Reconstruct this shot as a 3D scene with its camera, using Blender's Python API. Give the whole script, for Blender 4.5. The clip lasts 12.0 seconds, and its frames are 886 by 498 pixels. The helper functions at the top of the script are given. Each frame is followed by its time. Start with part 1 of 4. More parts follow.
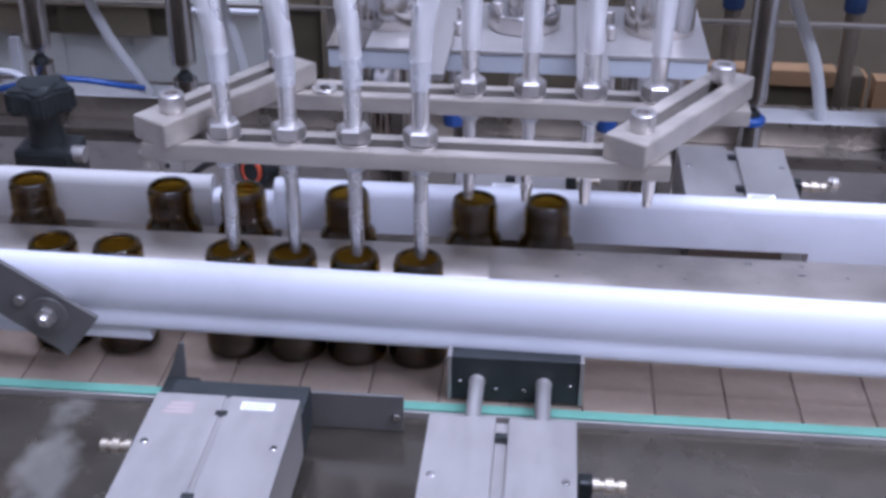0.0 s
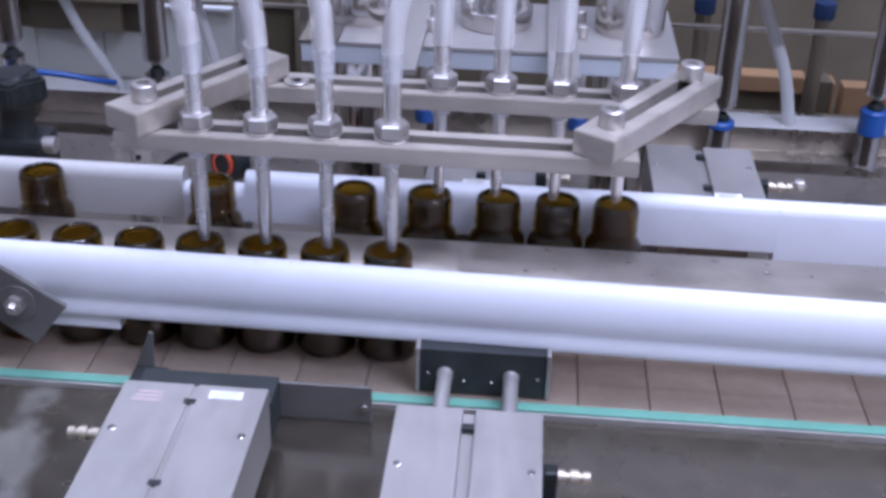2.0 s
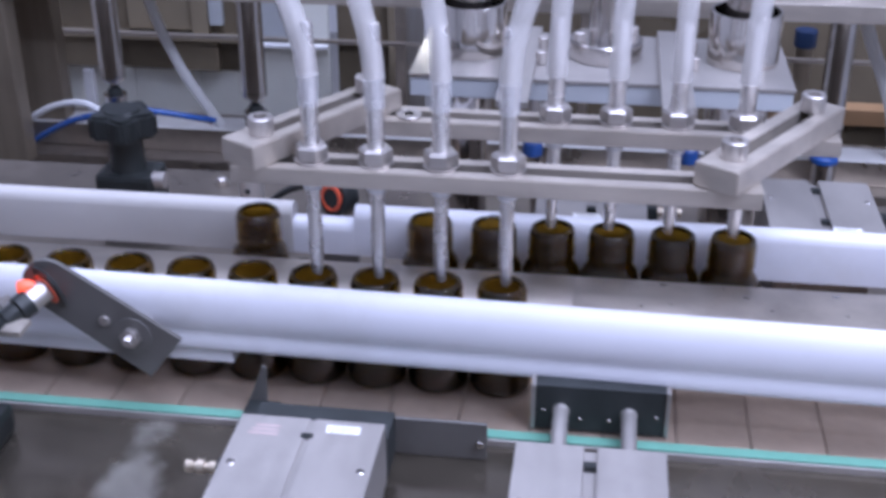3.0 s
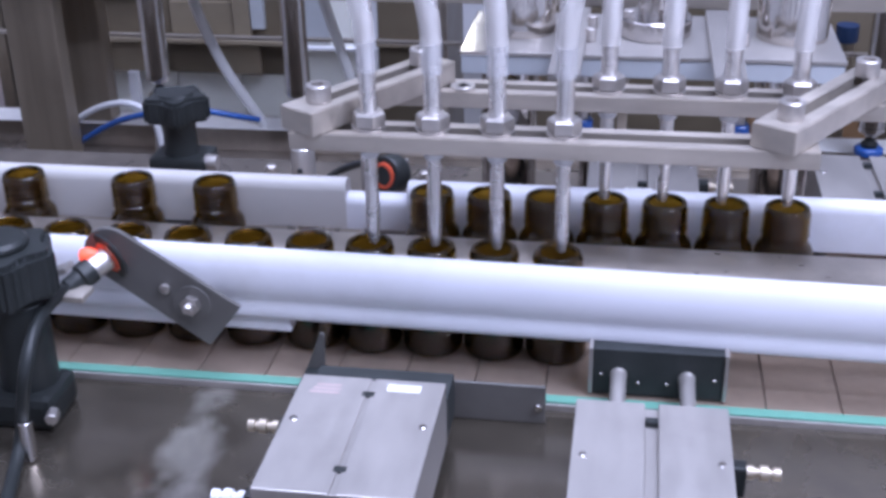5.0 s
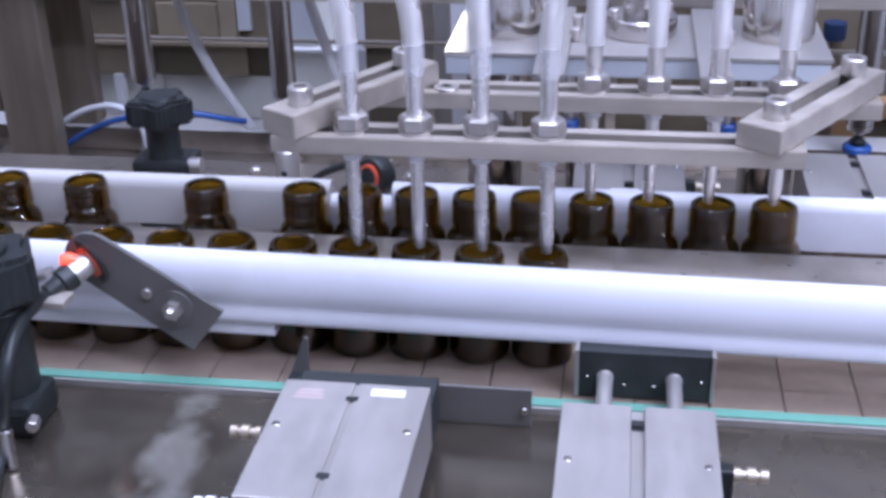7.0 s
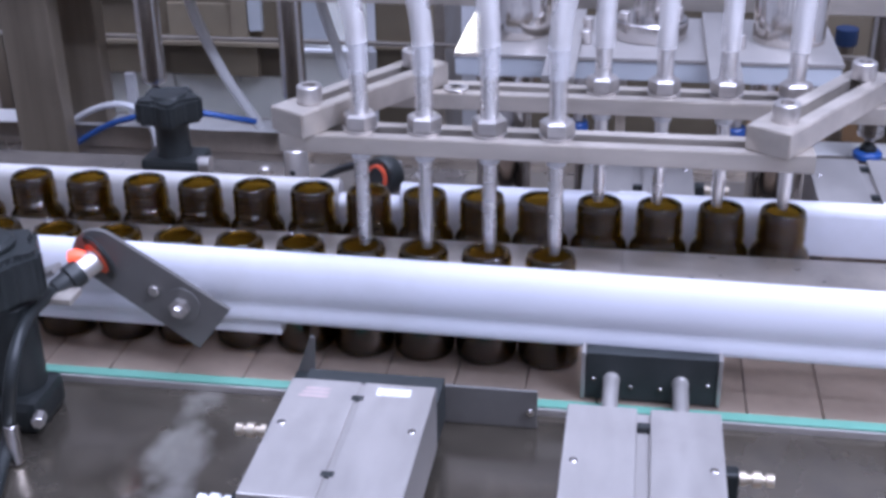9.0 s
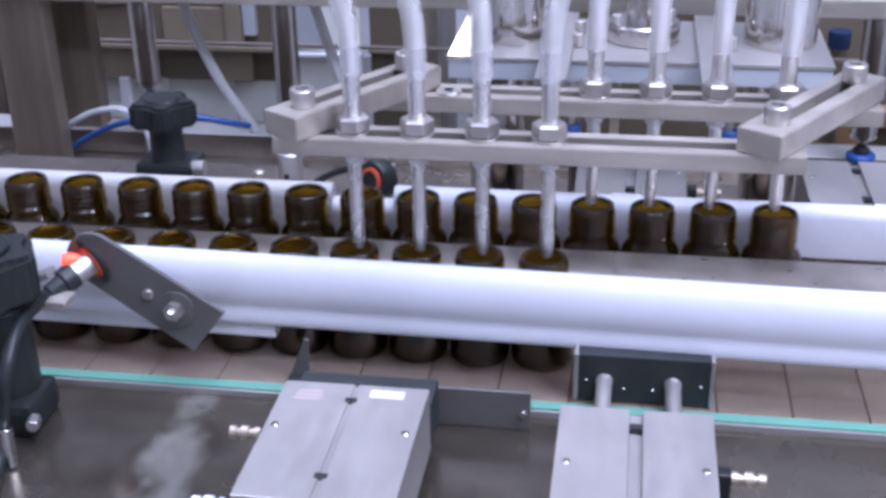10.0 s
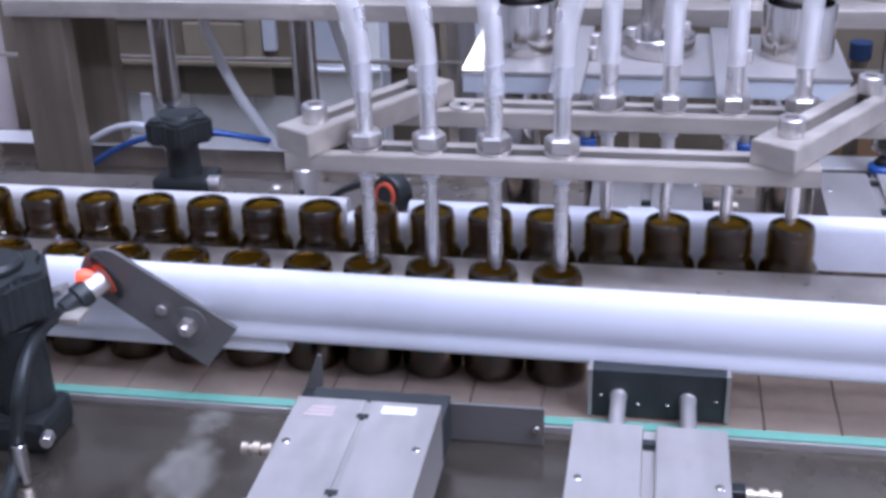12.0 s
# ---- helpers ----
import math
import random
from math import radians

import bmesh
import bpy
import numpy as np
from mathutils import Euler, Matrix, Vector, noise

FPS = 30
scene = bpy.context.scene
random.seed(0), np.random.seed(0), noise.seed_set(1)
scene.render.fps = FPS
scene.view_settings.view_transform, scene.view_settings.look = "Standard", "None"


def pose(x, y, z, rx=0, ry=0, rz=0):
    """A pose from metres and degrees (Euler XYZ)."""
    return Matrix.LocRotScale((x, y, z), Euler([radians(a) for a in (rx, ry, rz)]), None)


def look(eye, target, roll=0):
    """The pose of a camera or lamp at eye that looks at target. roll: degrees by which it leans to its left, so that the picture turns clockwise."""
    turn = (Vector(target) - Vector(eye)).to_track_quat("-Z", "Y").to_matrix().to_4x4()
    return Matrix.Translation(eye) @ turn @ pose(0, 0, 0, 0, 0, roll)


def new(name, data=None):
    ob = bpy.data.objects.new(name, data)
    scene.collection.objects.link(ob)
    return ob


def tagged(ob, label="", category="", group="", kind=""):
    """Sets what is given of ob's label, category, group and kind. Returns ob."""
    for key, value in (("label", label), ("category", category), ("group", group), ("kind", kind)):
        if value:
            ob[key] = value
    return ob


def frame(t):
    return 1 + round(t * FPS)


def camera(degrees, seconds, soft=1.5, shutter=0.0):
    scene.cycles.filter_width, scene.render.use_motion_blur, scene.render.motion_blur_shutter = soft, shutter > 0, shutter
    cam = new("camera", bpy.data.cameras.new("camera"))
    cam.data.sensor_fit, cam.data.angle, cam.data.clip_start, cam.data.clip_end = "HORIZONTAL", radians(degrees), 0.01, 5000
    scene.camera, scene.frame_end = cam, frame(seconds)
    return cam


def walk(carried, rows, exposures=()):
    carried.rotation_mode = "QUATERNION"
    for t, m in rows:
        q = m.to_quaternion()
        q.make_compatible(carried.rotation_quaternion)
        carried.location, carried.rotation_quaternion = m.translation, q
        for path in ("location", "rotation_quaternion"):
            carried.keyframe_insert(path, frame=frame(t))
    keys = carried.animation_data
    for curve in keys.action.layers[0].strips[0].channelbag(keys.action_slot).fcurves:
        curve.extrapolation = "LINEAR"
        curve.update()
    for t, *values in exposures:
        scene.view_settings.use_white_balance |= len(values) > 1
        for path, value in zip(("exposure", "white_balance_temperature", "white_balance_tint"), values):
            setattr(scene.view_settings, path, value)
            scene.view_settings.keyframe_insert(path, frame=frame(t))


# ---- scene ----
# ---- camera ----
# seconds, eye in metres, then yaw to the left, pitch up and roll in degrees
EYES = [
    (0, -0.0643, -0.5335, 0.3927, 5.111, -29.186, 0.243),
    (0.5, -0.0631, -0.5381, 0.3899, 5.058, -28.683, 0.840),
    (1, -0.0602, -0.5391, 0.3895, 3.841, -28.517, 1.495),
    (1.5, -0.0618, -0.5423, 0.3902, 3.845, -28.093, 1.504),
    (2, -0.0629, -0.5403, 0.3896, 3.588, -28.955, 1.704),
    (2.5, -0.0670, -0.5400, 0.3876, 3.912, -28.660, 1.813),
    (3, -0.0830, -0.5359, 0.3828, 7.692, -27.200, -0.089),
    (3.5, -0.0895, -0.5418, 0.3670, 8.710, -23.954, -0.284),
    (3.7, -0.0887, -0.5463, 0.3591, 9.294, -24.992, -1.139),
    (5.3, -0.0951, -0.5554, 0.3564, 9.229, -26.068, -1.119),
    (5.5, -0.0939, -0.5530, 0.3553, 9.246, -25.966, -1.105),
    (6, -0.0935, -0.5491, 0.3540, 8.808, -26.607, -1.117),
    (6.5, -0.0897, -0.5469, 0.3543, 8.269, -27.164, -1.268),
    (7, -0.0912, -0.5491, 0.3559, 8.843, -26.063, -1.395),
    (7.2, -0.0923, -0.5496, 0.3556, 8.814, -26.159, -1.228),
    (8.8, -0.0912, -0.5494, 0.3544, 9.561, -26.124, -0.970),
    (9, -0.0903, -0.5493, 0.3543, 9.307, -25.897, -0.976),
    (9.5, -0.0889, -0.5489, 0.3549, 9.065, -25.652, -1.226),
    (10, -0.0883, -0.5514, 0.3545, 9.111, -25.711, -1.075),
    (10.5, -0.0866, -0.5534, 0.3539, 9.607, -25.755, -1.239),
    (11, -0.0862, -0.5523, 0.3536, 10.121, -25.769, -1.472),
    (11.5, -0.0853, -0.5500, 0.3552, 10.121, -25.331, -1.500),
    (12, -0.0822, -0.5482, 0.3543, 10.384, -25.072, -1.842),
]


def aim(x, y, z, yaw, pitch, roll):
    a, b = radians(yaw), radians(pitch)
    ahead = Vector((-math.sin(a) * math.cos(b), math.cos(a) * math.cos(b), math.sin(b)))
    return look((x, y, z), Vector((x, y, z)) + ahead, roll)


cam = camera(39.315, 12.0, soft=3.4, shutter=0.4)
walk(cam, [(t, aim(*row)) for t, *row in EYES], [(0, -0.05), (2.7, 0.0), (3.7, 0.14), (5.3, 0.19), (12, 0.23)])

# ---- light ----
world = bpy.data.worlds.new("hall_light")
scene.world = world
world.use_nodes = True
world.node_tree.nodes["Background"].inputs[0].default_value = (0.62, 0.70, 1.0, 1)
world.node_tree.nodes["Background"].inputs[1].default_value = 0.25


def tube_lamp(x, y, z, long, deep, power):
    """A row of tubes along the machine that shines straight down."""
    data = bpy.data.lights.new("tube", "AREA")
    data.shape, data.size, data.size_y, data.energy = "RECTANGLE", long, deep, power
    data.color = (0.62, 0.685, 1.0)
    ob = new("hall_tube_light", data)
    ob.matrix_basis = pose(x, y, z)
    return ob


def unseen_lamp(x, y, z, w, d, power):
    data = bpy.data.lights.new("lamp", "AREA")
    data.shape, data.size, data.size_y, data.energy = "RECTANGLE", w, d, power
    data.color = (0.62, 0.685, 1.0)
    ob = new("unseen_area_light", data)
    ob.matrix_basis = look((x, y, z), (-0.1, 0.1, 0.0))
    return ob


tube_lamp(0.92, -0.47, 1.28, 1.1, 0.12, 32)
unseen_lamp(0.0, 0.25, 2.3, 2.6, 0.8, 88)
# soft fill added from the front to lift bottles, black parts and back panels
unseen_lamp(0.1, -1.3, 2.3, 1.6, 0.8, 28)


# ---- materials ----
def mat(name, color, rough=0.5, metal=0.0, vary=0.12, scale=60.0, bump=0.0, stretch=(1, 1, 1), spots=0.0, spot_color=(0.05, 0.04, 0.03),
        spot_scale=25.0, coat=0.0, emit=0.0, rough_vary=0.1, island=0.0, spec=0.5):
    m = bpy.data.materials.new(name)
    m.use_nodes = True
    nt = m.node_tree
    p = nt.nodes["Principled BSDF"]
    tex = nt.nodes.new("ShaderNodeTexCoord")
    mp = nt.nodes.new("ShaderNodeMapping")
    mp.inputs["Scale"].default_value = stretch
    nt.links.new(tex.outputs["Object"], mp.inputs["Vector"])
    n1 = nt.nodes.new("ShaderNodeTexNoise")
    n1.inputs["Scale"].default_value, n1.inputs["Detail"].default_value = scale, 5
    n2 = nt.nodes.new("ShaderNodeTexNoise")
    n2.inputs["Scale"].default_value, n2.inputs["Detail"].default_value = scale * 6, 3
    for n in (n1, n2):
        nt.links.new(mp.outputs[0], n.inputs["Vector"])
    add = nt.nodes.new("ShaderNodeMath")
    add.operation = "MULTIPLY_ADD"
    add.inputs[1].default_value = 0.4
    nt.links.new(n2.outputs[0], add.inputs[0])
    nt.links.new(n1.outputs[0], add.inputs[2])
    ramp = nt.nodes.new("ShaderNodeMapRange")
    ramp.inputs[1].default_value, ramp.inputs[2].default_value = 0.4, 1.0
    ramp.inputs[3].default_value, ramp.inputs[4].default_value = 1 - vary, 1 + vary
    nt.links.new(add.outputs[0], ramp.inputs[0])
    fac = ramp.outputs[0]
    if island:
        info = nt.nodes.new("ShaderNodeObjectInfo")
        r2 = nt.nodes.new("ShaderNodeMapRange")
        r2.inputs[3].default_value, r2.inputs[4].default_value = 1 - island, 1 + island
        nt.links.new(info.outputs["Random"], r2.inputs[0])
        mul = nt.nodes.new("ShaderNodeMath")
        mul.operation = "MULTIPLY"
        nt.links.new(fac, mul.inputs[0])
        nt.links.new(r2.outputs[0], mul.inputs[1])
        fac = mul.outputs[0]
    col = nt.nodes.new("ShaderNodeVectorMath")
    col.operation = "SCALE"
    col.inputs[0].default_value = color
    nt.links.new(fac, col.inputs["Scale"])
    out = col.outputs[0]
    if spots:
        n3 = nt.nodes.new("ShaderNodeTexNoise")
        n3.inputs["Scale"].default_value, n3.inputs["Detail"].default_value = spot_scale, 6
        n3.inputs["Roughness"].default_value = 0.65
        nt.links.new(tex.outputs["Object"], n3.inputs["Vector"])
        r3 = nt.nodes.new("ShaderNodeMapRange")
        r3.inputs[1].default_value, r3.inputs[2].default_value = 0.52, 0.72
        r3.inputs[4].default_value = spots
        nt.links.new(n3.outputs[0], r3.inputs[0])
        mix = nt.nodes.new("ShaderNodeMix")
        mix.data_type = "RGBA"
        nt.links.new(r3.outputs[0], mix.inputs[0])
        nt.links.new(out, mix.inputs[6])
        mix.inputs[7].default_value = (*spot_color, 1)
        out = mix.outputs[2]
    nt.links.new(out, p.inputs["Base Color"])
    rr = nt.nodes.new("ShaderNodeMapRange")
    rr.inputs[1].default_value, rr.inputs[2].default_value = 0.4, 1.0
    rr.inputs[3].default_value, rr.inputs[4].default_value = max(rough - rough_vary, 0.02), min(rough + rough_vary, 1)
    nt.links.new(add.outputs[0], rr.inputs[0])
    nt.links.new(rr.outputs[0], p.inputs["Roughness"])
    p.inputs["Metallic"].default_value = metal
    p.inputs["Specular IOR Level"].default_value = spec
    p.inputs["Coat Weight"].default_value = coat
    if emit:
        p.inputs["Emission Color"].default_value, p.inputs["Emission Strength"].default_value = (*color, 1), emit
    if bump:
        b = nt.nodes.new("ShaderNodeBump")
        b.inputs["Strength"].default_value, b.inputs["Distance"].default_value = bump, 0.0006
        nt.links.new(add.outputs[0], b.inputs["Height"])
        nt.links.new(b.outputs[0], p.inputs["Normal"])
    return m


def clear(name, color, rough=0.1, weight=1.0, ior=1.45):
    m = mat(name, color, rough, vary=0.05, rough_vary=0.04)
    p = m.node_tree.nodes["Principled BSDF"]
    p.inputs["Transmission Weight"].default_value, p.inputs["IOR"].default_value = weight, ior
    return m


def milky(name, color, see):
    """A milky tube wall: part of the light goes straight through, the rest is spread."""
    m = mat(name, color, 0.35, vary=0.05, scale=30)
    nt = m.node_tree
    p, out = nt.nodes["Principled BSDF"], nt.nodes["Material Output"]
    thin = nt.nodes.new("ShaderNodeBsdfTranslucent")
    thin.inputs[0].default_value = (*color, 1)
    a = nt.nodes.new("ShaderNodeMixShader")
    a.inputs[0].default_value = 0.4
    nt.links.new(p.outputs[0], a.inputs[1])
    nt.links.new(thin.outputs[0], a.inputs[2])
    pass_through = nt.nodes.new("ShaderNodeBsdfTransparent")
    mix = nt.nodes.new("ShaderNodeMixShader")
    mix.inputs[0].default_value = see
    nt.links.new(a.outputs[0], mix.inputs[1])
    nt.links.new(pass_through.outputs[0], mix.inputs[2])
    nt.links.new(mix.outputs[0], out.inputs[0])
    return m


def turned(name, color, rough, length=0.85):
    """Steel turned on a lathe: fine rings round the upright axis draw the lights out along it."""
    m = mat(name, color, rough, 0.95, vary=0.07, scale=20, rough_vary=0.05)
    nt = m.node_tree
    p = nt.nodes["Principled BSDF"]
    tangent = nt.nodes.new("ShaderNodeTangent")
    tangent.direction_type, tangent.axis = "RADIAL", "Z"
    nt.links.new(tangent.outputs[0], p.inputs["Tangent"])
    p.inputs["Anisotropic"].default_value = length
    p.inputs["Anisotropic Rotation"].default_value = 0.25
    return m


WHITE_RAIL = mat("white_rail_plastic", (0.65, 0.65, 0.695), 0.42, vary=0.05, scale=14, bump=0.05, stretch=(0.3, 1, 1), spots=0.5,
                 spot_color=(0.50, 0.49, 0.48), spot_scale=9)
# darker copy of the rail white: the shade at the rear left is in the colour
SHADED_RAIL = mat("shaded_rail_plastic", (0.52, 0.50, 0.485), 0.45, vary=0.06, scale=14, bump=0.05, stretch=(0.3, 1, 1), spots=0.5, spot_color=(0.44, 0.42, 0.40), spot_scale=9)
ALU = mat("brushed_aluminium", (0.57, 0.515, 0.455), 0.46, 0.75, vary=0.26, scale=22, bump=0.14, stretch=(0.25, 1, 1), spots=0.55, spot_color=(0.40, 0.355, 0.30), spot_scale=18)
ALU_PLAIN = mat("anodised_aluminium", (0.40, 0.375, 0.355), 0.42, 0.6, vary=0.14, scale=26, bump=0.07, stretch=(1, 0.3, 1), spots=0.3, spot_color=(0.31, 0.285, 0.27), spot_scale=20)
STEEL = mat("stainless_sheet", (0.50, 0.45, 0.395), 0.32, 0.92, vary=0.22, scale=16, bump=0.07, spots=0.45, spot_color=(0.27, 0.245, 0.225), spot_scale=16, rough_vary=0.16)
REAR_DECK = mat("worn_rear_deck", (0.30, 0.262, 0.225), 0.34, 0.88, vary=0.24, scale=12, bump=0.08, spots=0.5, spot_color=(0.17, 0.15, 0.135), spot_scale=12, rough_vary=0.16)
DARK_STEEL = mat("dull_stainless_deck", (0.205, 0.182, 0.165), 0.30, 0.85, vary=0.3, scale=9, bump=0.08, spots=0.55, spot_color=(0.10, 0.092, 0.086), spot_scale=9, rough_vary=0.18)
BRIGHT = mat("bright_ground_steel", (0.86, 0.83, 0.80), 0.33, 0.85, vary=0.05, scale=20, rough_vary=0.05)
CHROME = mat("polished_steel", (0.66, 0.63, 0.61), 0.19, 1.0, vary=0.06, scale=20, rough_vary=0.05)
TURNED = turned("turned_nozzle_steel", (0.92, 0.89, 0.87), 0.27, 0.9)
MIRROR = mat("mirror_polished_steel", (0.66, 0.62, 0.58), 0.12, 1.0, vary=0.12, scale=20, rough_vary=0.06)
NICKEL = mat("nickel_plated_steel", (0.58, 0.545, 0.52), 0.40, 0.92, vary=0.14, scale=70, bump=0.08)
CHAIN = mat("chain_plate_steel", (0.43, 0.335, 0.265), 0.42, 0.65, vary=0.14, scale=30, bump=0.1, spots=0.4, spot_color=(0.25, 0.19, 0.16), island=0.08)
BLACK = mat("black_plastic", (0.019, 0.022, 0.022), 0.40, vary=0.3, scale=40, bump=0.08, spec=0.4)
BLACK_ANOD = mat("black_anodised", (0.022, 0.026, 0.026), 0.5, 0.0, vary=0.3, scale=30, spots=0.3, spot_color=(0.05, 0.055, 0.055), spot_scale=40, spec=0.4)
GREEN = mat("green_guide_strip", (0.125, 0.32, 0.245), 0.45, vary=0.14, scale=25, bump=0.05, spots=0.2, spot_color=(0.08, 0.2, 0.17))
BLUE = mat("blue_plastic", (0.02, 0.09, 0.33), 0.4, vary=0.1)
ORANGE = mat("orange_plastic", (0.75, 0.11, 0.05), 0.4, vary=0.1)
RED_GLOW = mat("red_status_light", (1.0, 0.10, 0.05), 0.4, vary=0.02, emit=1.1)
WHITE = mat("white_plastic", (0.78, 0.78, 0.80), 0.5, vary=0.06)
BRASS = mat("nickel_brass_fitting", (0.52, 0.45, 0.36), 0.45, 0.8, vary=0.1)
COLUMN = mat("painted_steel_column", (0.30, 0.25, 0.19), 0.38, 0.65, vary=0.3, scale=10, bump=0.06, stretch=(2, 2, 0.12), spots=0.3, spot_color=(0.10, 0.085, 0.07), spot_scale=6)
BROWN = mat("dark_brown_panel", (0.15, 0.122, 0.085), 0.35, vary=0.25, scale=5)
BAND = mat("olive_brown_band", (0.30, 0.25, 0.18), 0.35, 0.2, vary=0.2, scale=6, spots=0.3, spot_color=(0.18, 0.15, 0.11), spot_scale=8)
BACK_PANEL = mat("pale_back_panel", (0.90, 0.90, 0.84), 0.4, vary=0.1, scale=5, spots=0.3, spot_color=(0.6, 0.6, 0.58), spot_scale=7)
GREY_PANEL = mat("grey_blue_panel", (0.52, 0.55, 0.58), 0.4, 0.2, vary=0.12, scale=6)
TAN = mat("tan_board", (0.42, 0.25, 0.13), 0.6, vary=0.15, scale=8)
HALL_FLOOR = mat("grey_floor_paint", (0.30, 0.29, 0.28), 0.6, vary=0.15, scale=3, bump=0.05)
WALL = mat("hall_wall_paint", (0.72, 0.72, 0.74), 0.8, vary=0.1, scale=3)
WINDOW = mat("added_glare_window", (0.95, 0.97, 1.0), 0.5, vary=0.02, emit=6.0)
# near-black that carries the shade of the frame slots in its colour
SLOT = mat("recess_shade_dark", (0.035, 0.031, 0.025), 0.7, 0.0, vary=0.2)
AMBER = clear("amber_glass", (0.205, 0.112, 0.013), 0.05, 0.97, 1.5)
HOSE = milky("milky_silicone_hose", (0.92, 0.90, 0.89), 0.70)
CLEAR_END = milky("clear_wet_hose_end", (0.90, 0.91, 0.95), 0.74)
LEDGE = mat("pale_ledge_paint", (0.74, 0.73, 0.72), 0.45, 0.1, vary=0.1, scale=12, bump=0.05, spots=0.25, spot_color=(0.5, 0.47, 0.44))
PALE_WALL = mat("pale_pink_board", (0.72, 0.62, 0.60), 0.7, vary=0.06)
LABEL = mat("paper_label", (0.8, 0.8, 0.8), 0.6, vary=0.05)
PINK = mat("faded_red_print", (0.48, 0.37, 0.355), 0.6, vary=0.1)
GUIDE = mat("wet_scratched_steel", (0.43, 0.385, 0.34), 0.40, 0.85, vary=0.25, scale=14, bump=0.08, stretch=(0.4, 1, 1), spots=0.5, spot_color=(0.24, 0.215, 0.195), spot_scale=14, rough_vary=0.16)
WATER = clear("water", (0.95, 0.96, 1.0), 0.03, 1.0, 1.33)
# blue plastic with the dimness under the upper plate put into the colour
DARK_BLUE = mat("dimmed_blue_plastic", (0.010, 0.03, 0.085), 0.5, vary=0.15)
HOSE_WHITE = milky("white_silicone_hose", (0.86, 0.86, 0.86), 0.22)
LEVER = mat("matt_grey_steel", (0.145, 0.139, 0.132), 0.55, 0.4, vary=0.15, scale=30, bump=0.08, spots=0.3, spot_color=(0.13, 0.12, 0.11))
FRONT_DECK = mat("reflection_patched_deck_steel", (0.165, 0.142, 0.112), 0.22, 0.78, vary=0.3, scale=9, bump=0.08, spots=0.55, spot_color=(0.10, 0.092, 0.086), spot_scale=9, rough_vary=0.18)


def pale_reflection(m, x, y, half_x, half_y, color):
    """A pale reflection put into the colour, with a cloudy edge at (x, y) in millimetres."""
    nt = m.node_tree
    p = nt.nodes["Principled BSDF"]
    before = p.inputs["Base Color"].links[0].from_socket
    tex = nt.nodes.new("ShaderNodeTexCoord")
    mp = nt.nodes.new("ShaderNodeMapping")
    mp.inputs["Location"].default_value = (-x / half_x, -y / half_y, 0)
    mp.inputs["Scale"].default_value = (1000 / half_x, 1000 / half_y, 0)
    nt.links.new(tex.outputs["Object"], mp.inputs["Vector"])
    far = nt.nodes.new("ShaderNodeVectorMath")
    far.operation = "LENGTH"
    nt.links.new(mp.outputs[0], far.inputs[0])
    n = nt.nodes.new("ShaderNodeTexNoise")
    n.inputs["Scale"].default_value, n.inputs["Detail"].default_value, n.inputs["Roughness"].default_value = 38, 7, 0.62
    nt.links.new(tex.outputs["Object"], n.inputs["Vector"])
    sub = nt.nodes.new("ShaderNodeMath")
    sub.operation = "MULTIPLY_ADD"
    sub.inputs[1].default_value = 3.2
    neg = nt.nodes.new("ShaderNodeMath")
    neg.operation = "MULTIPLY"
    neg.inputs[1].default_value = -1
    nt.links.new(far.outputs["Value"], neg.inputs[0])
    nt.links.new(n.outputs[0], sub.inputs[0])
    nt.links.new(neg.outputs[0], sub.inputs[2])
    ramp = nt.nodes.new("ShaderNodeMapRange")
    ramp.inputs[1].default_value, ramp.inputs[2].default_value, ramp.inputs[4].default_value = 0.3, 1.3, 0.95
    nt.links.new(sub.outputs[0], ramp.inputs[0])
    mix = nt.nodes.new("ShaderNodeMix")
    mix.data_type = "RGBA"
    nt.links.new(ramp.outputs[0], mix.inputs[0])
    nt.links.new(before, mix.inputs[6])
    mix.inputs[7].default_value = (*color, 1)
    nt.links.new(mix.outputs[2], p.inputs["Base Color"])


# two cloudy reflections on the deck, painted into its base colour
pale_reflection(FRONT_DECK, -309, -58, 11, 40, (0.55, 0.52, 0.46))
pale_reflection(FRONT_DECK, -295, -100, 10, 40, (0.50, 0.47, 0.42))
CORD = mat("black_rubber_cable", (0.02, 0.022, 0.024), 0.35, vary=0.2)

# ---- mesh helpers: all lengths in millimetres ----
MM = 0.001


def box(bm, x0, x1, y0, y1, z0, z1, bevel=0.6):
    vs = [bm.verts.new((x * MM, y * MM, z * MM)) for x in (x0, x1) for y in (y0, y1) for z in (z0, z1)]
    fs = [bm.faces.new([vs[i] for i in f]) for f in ((0, 1, 3, 2), (4, 6, 7, 5), (0, 4, 5, 1), (2, 3, 7, 6), (0, 2, 6, 4), (1, 5, 7, 3))]
    if bevel:
        es = list({e for f in fs for e in f.edges})
        bmesh.ops.bevel(bm, geom=es, offset=bevel * MM, segments=2, affect="EDGES", profile=0.6)
    return bm


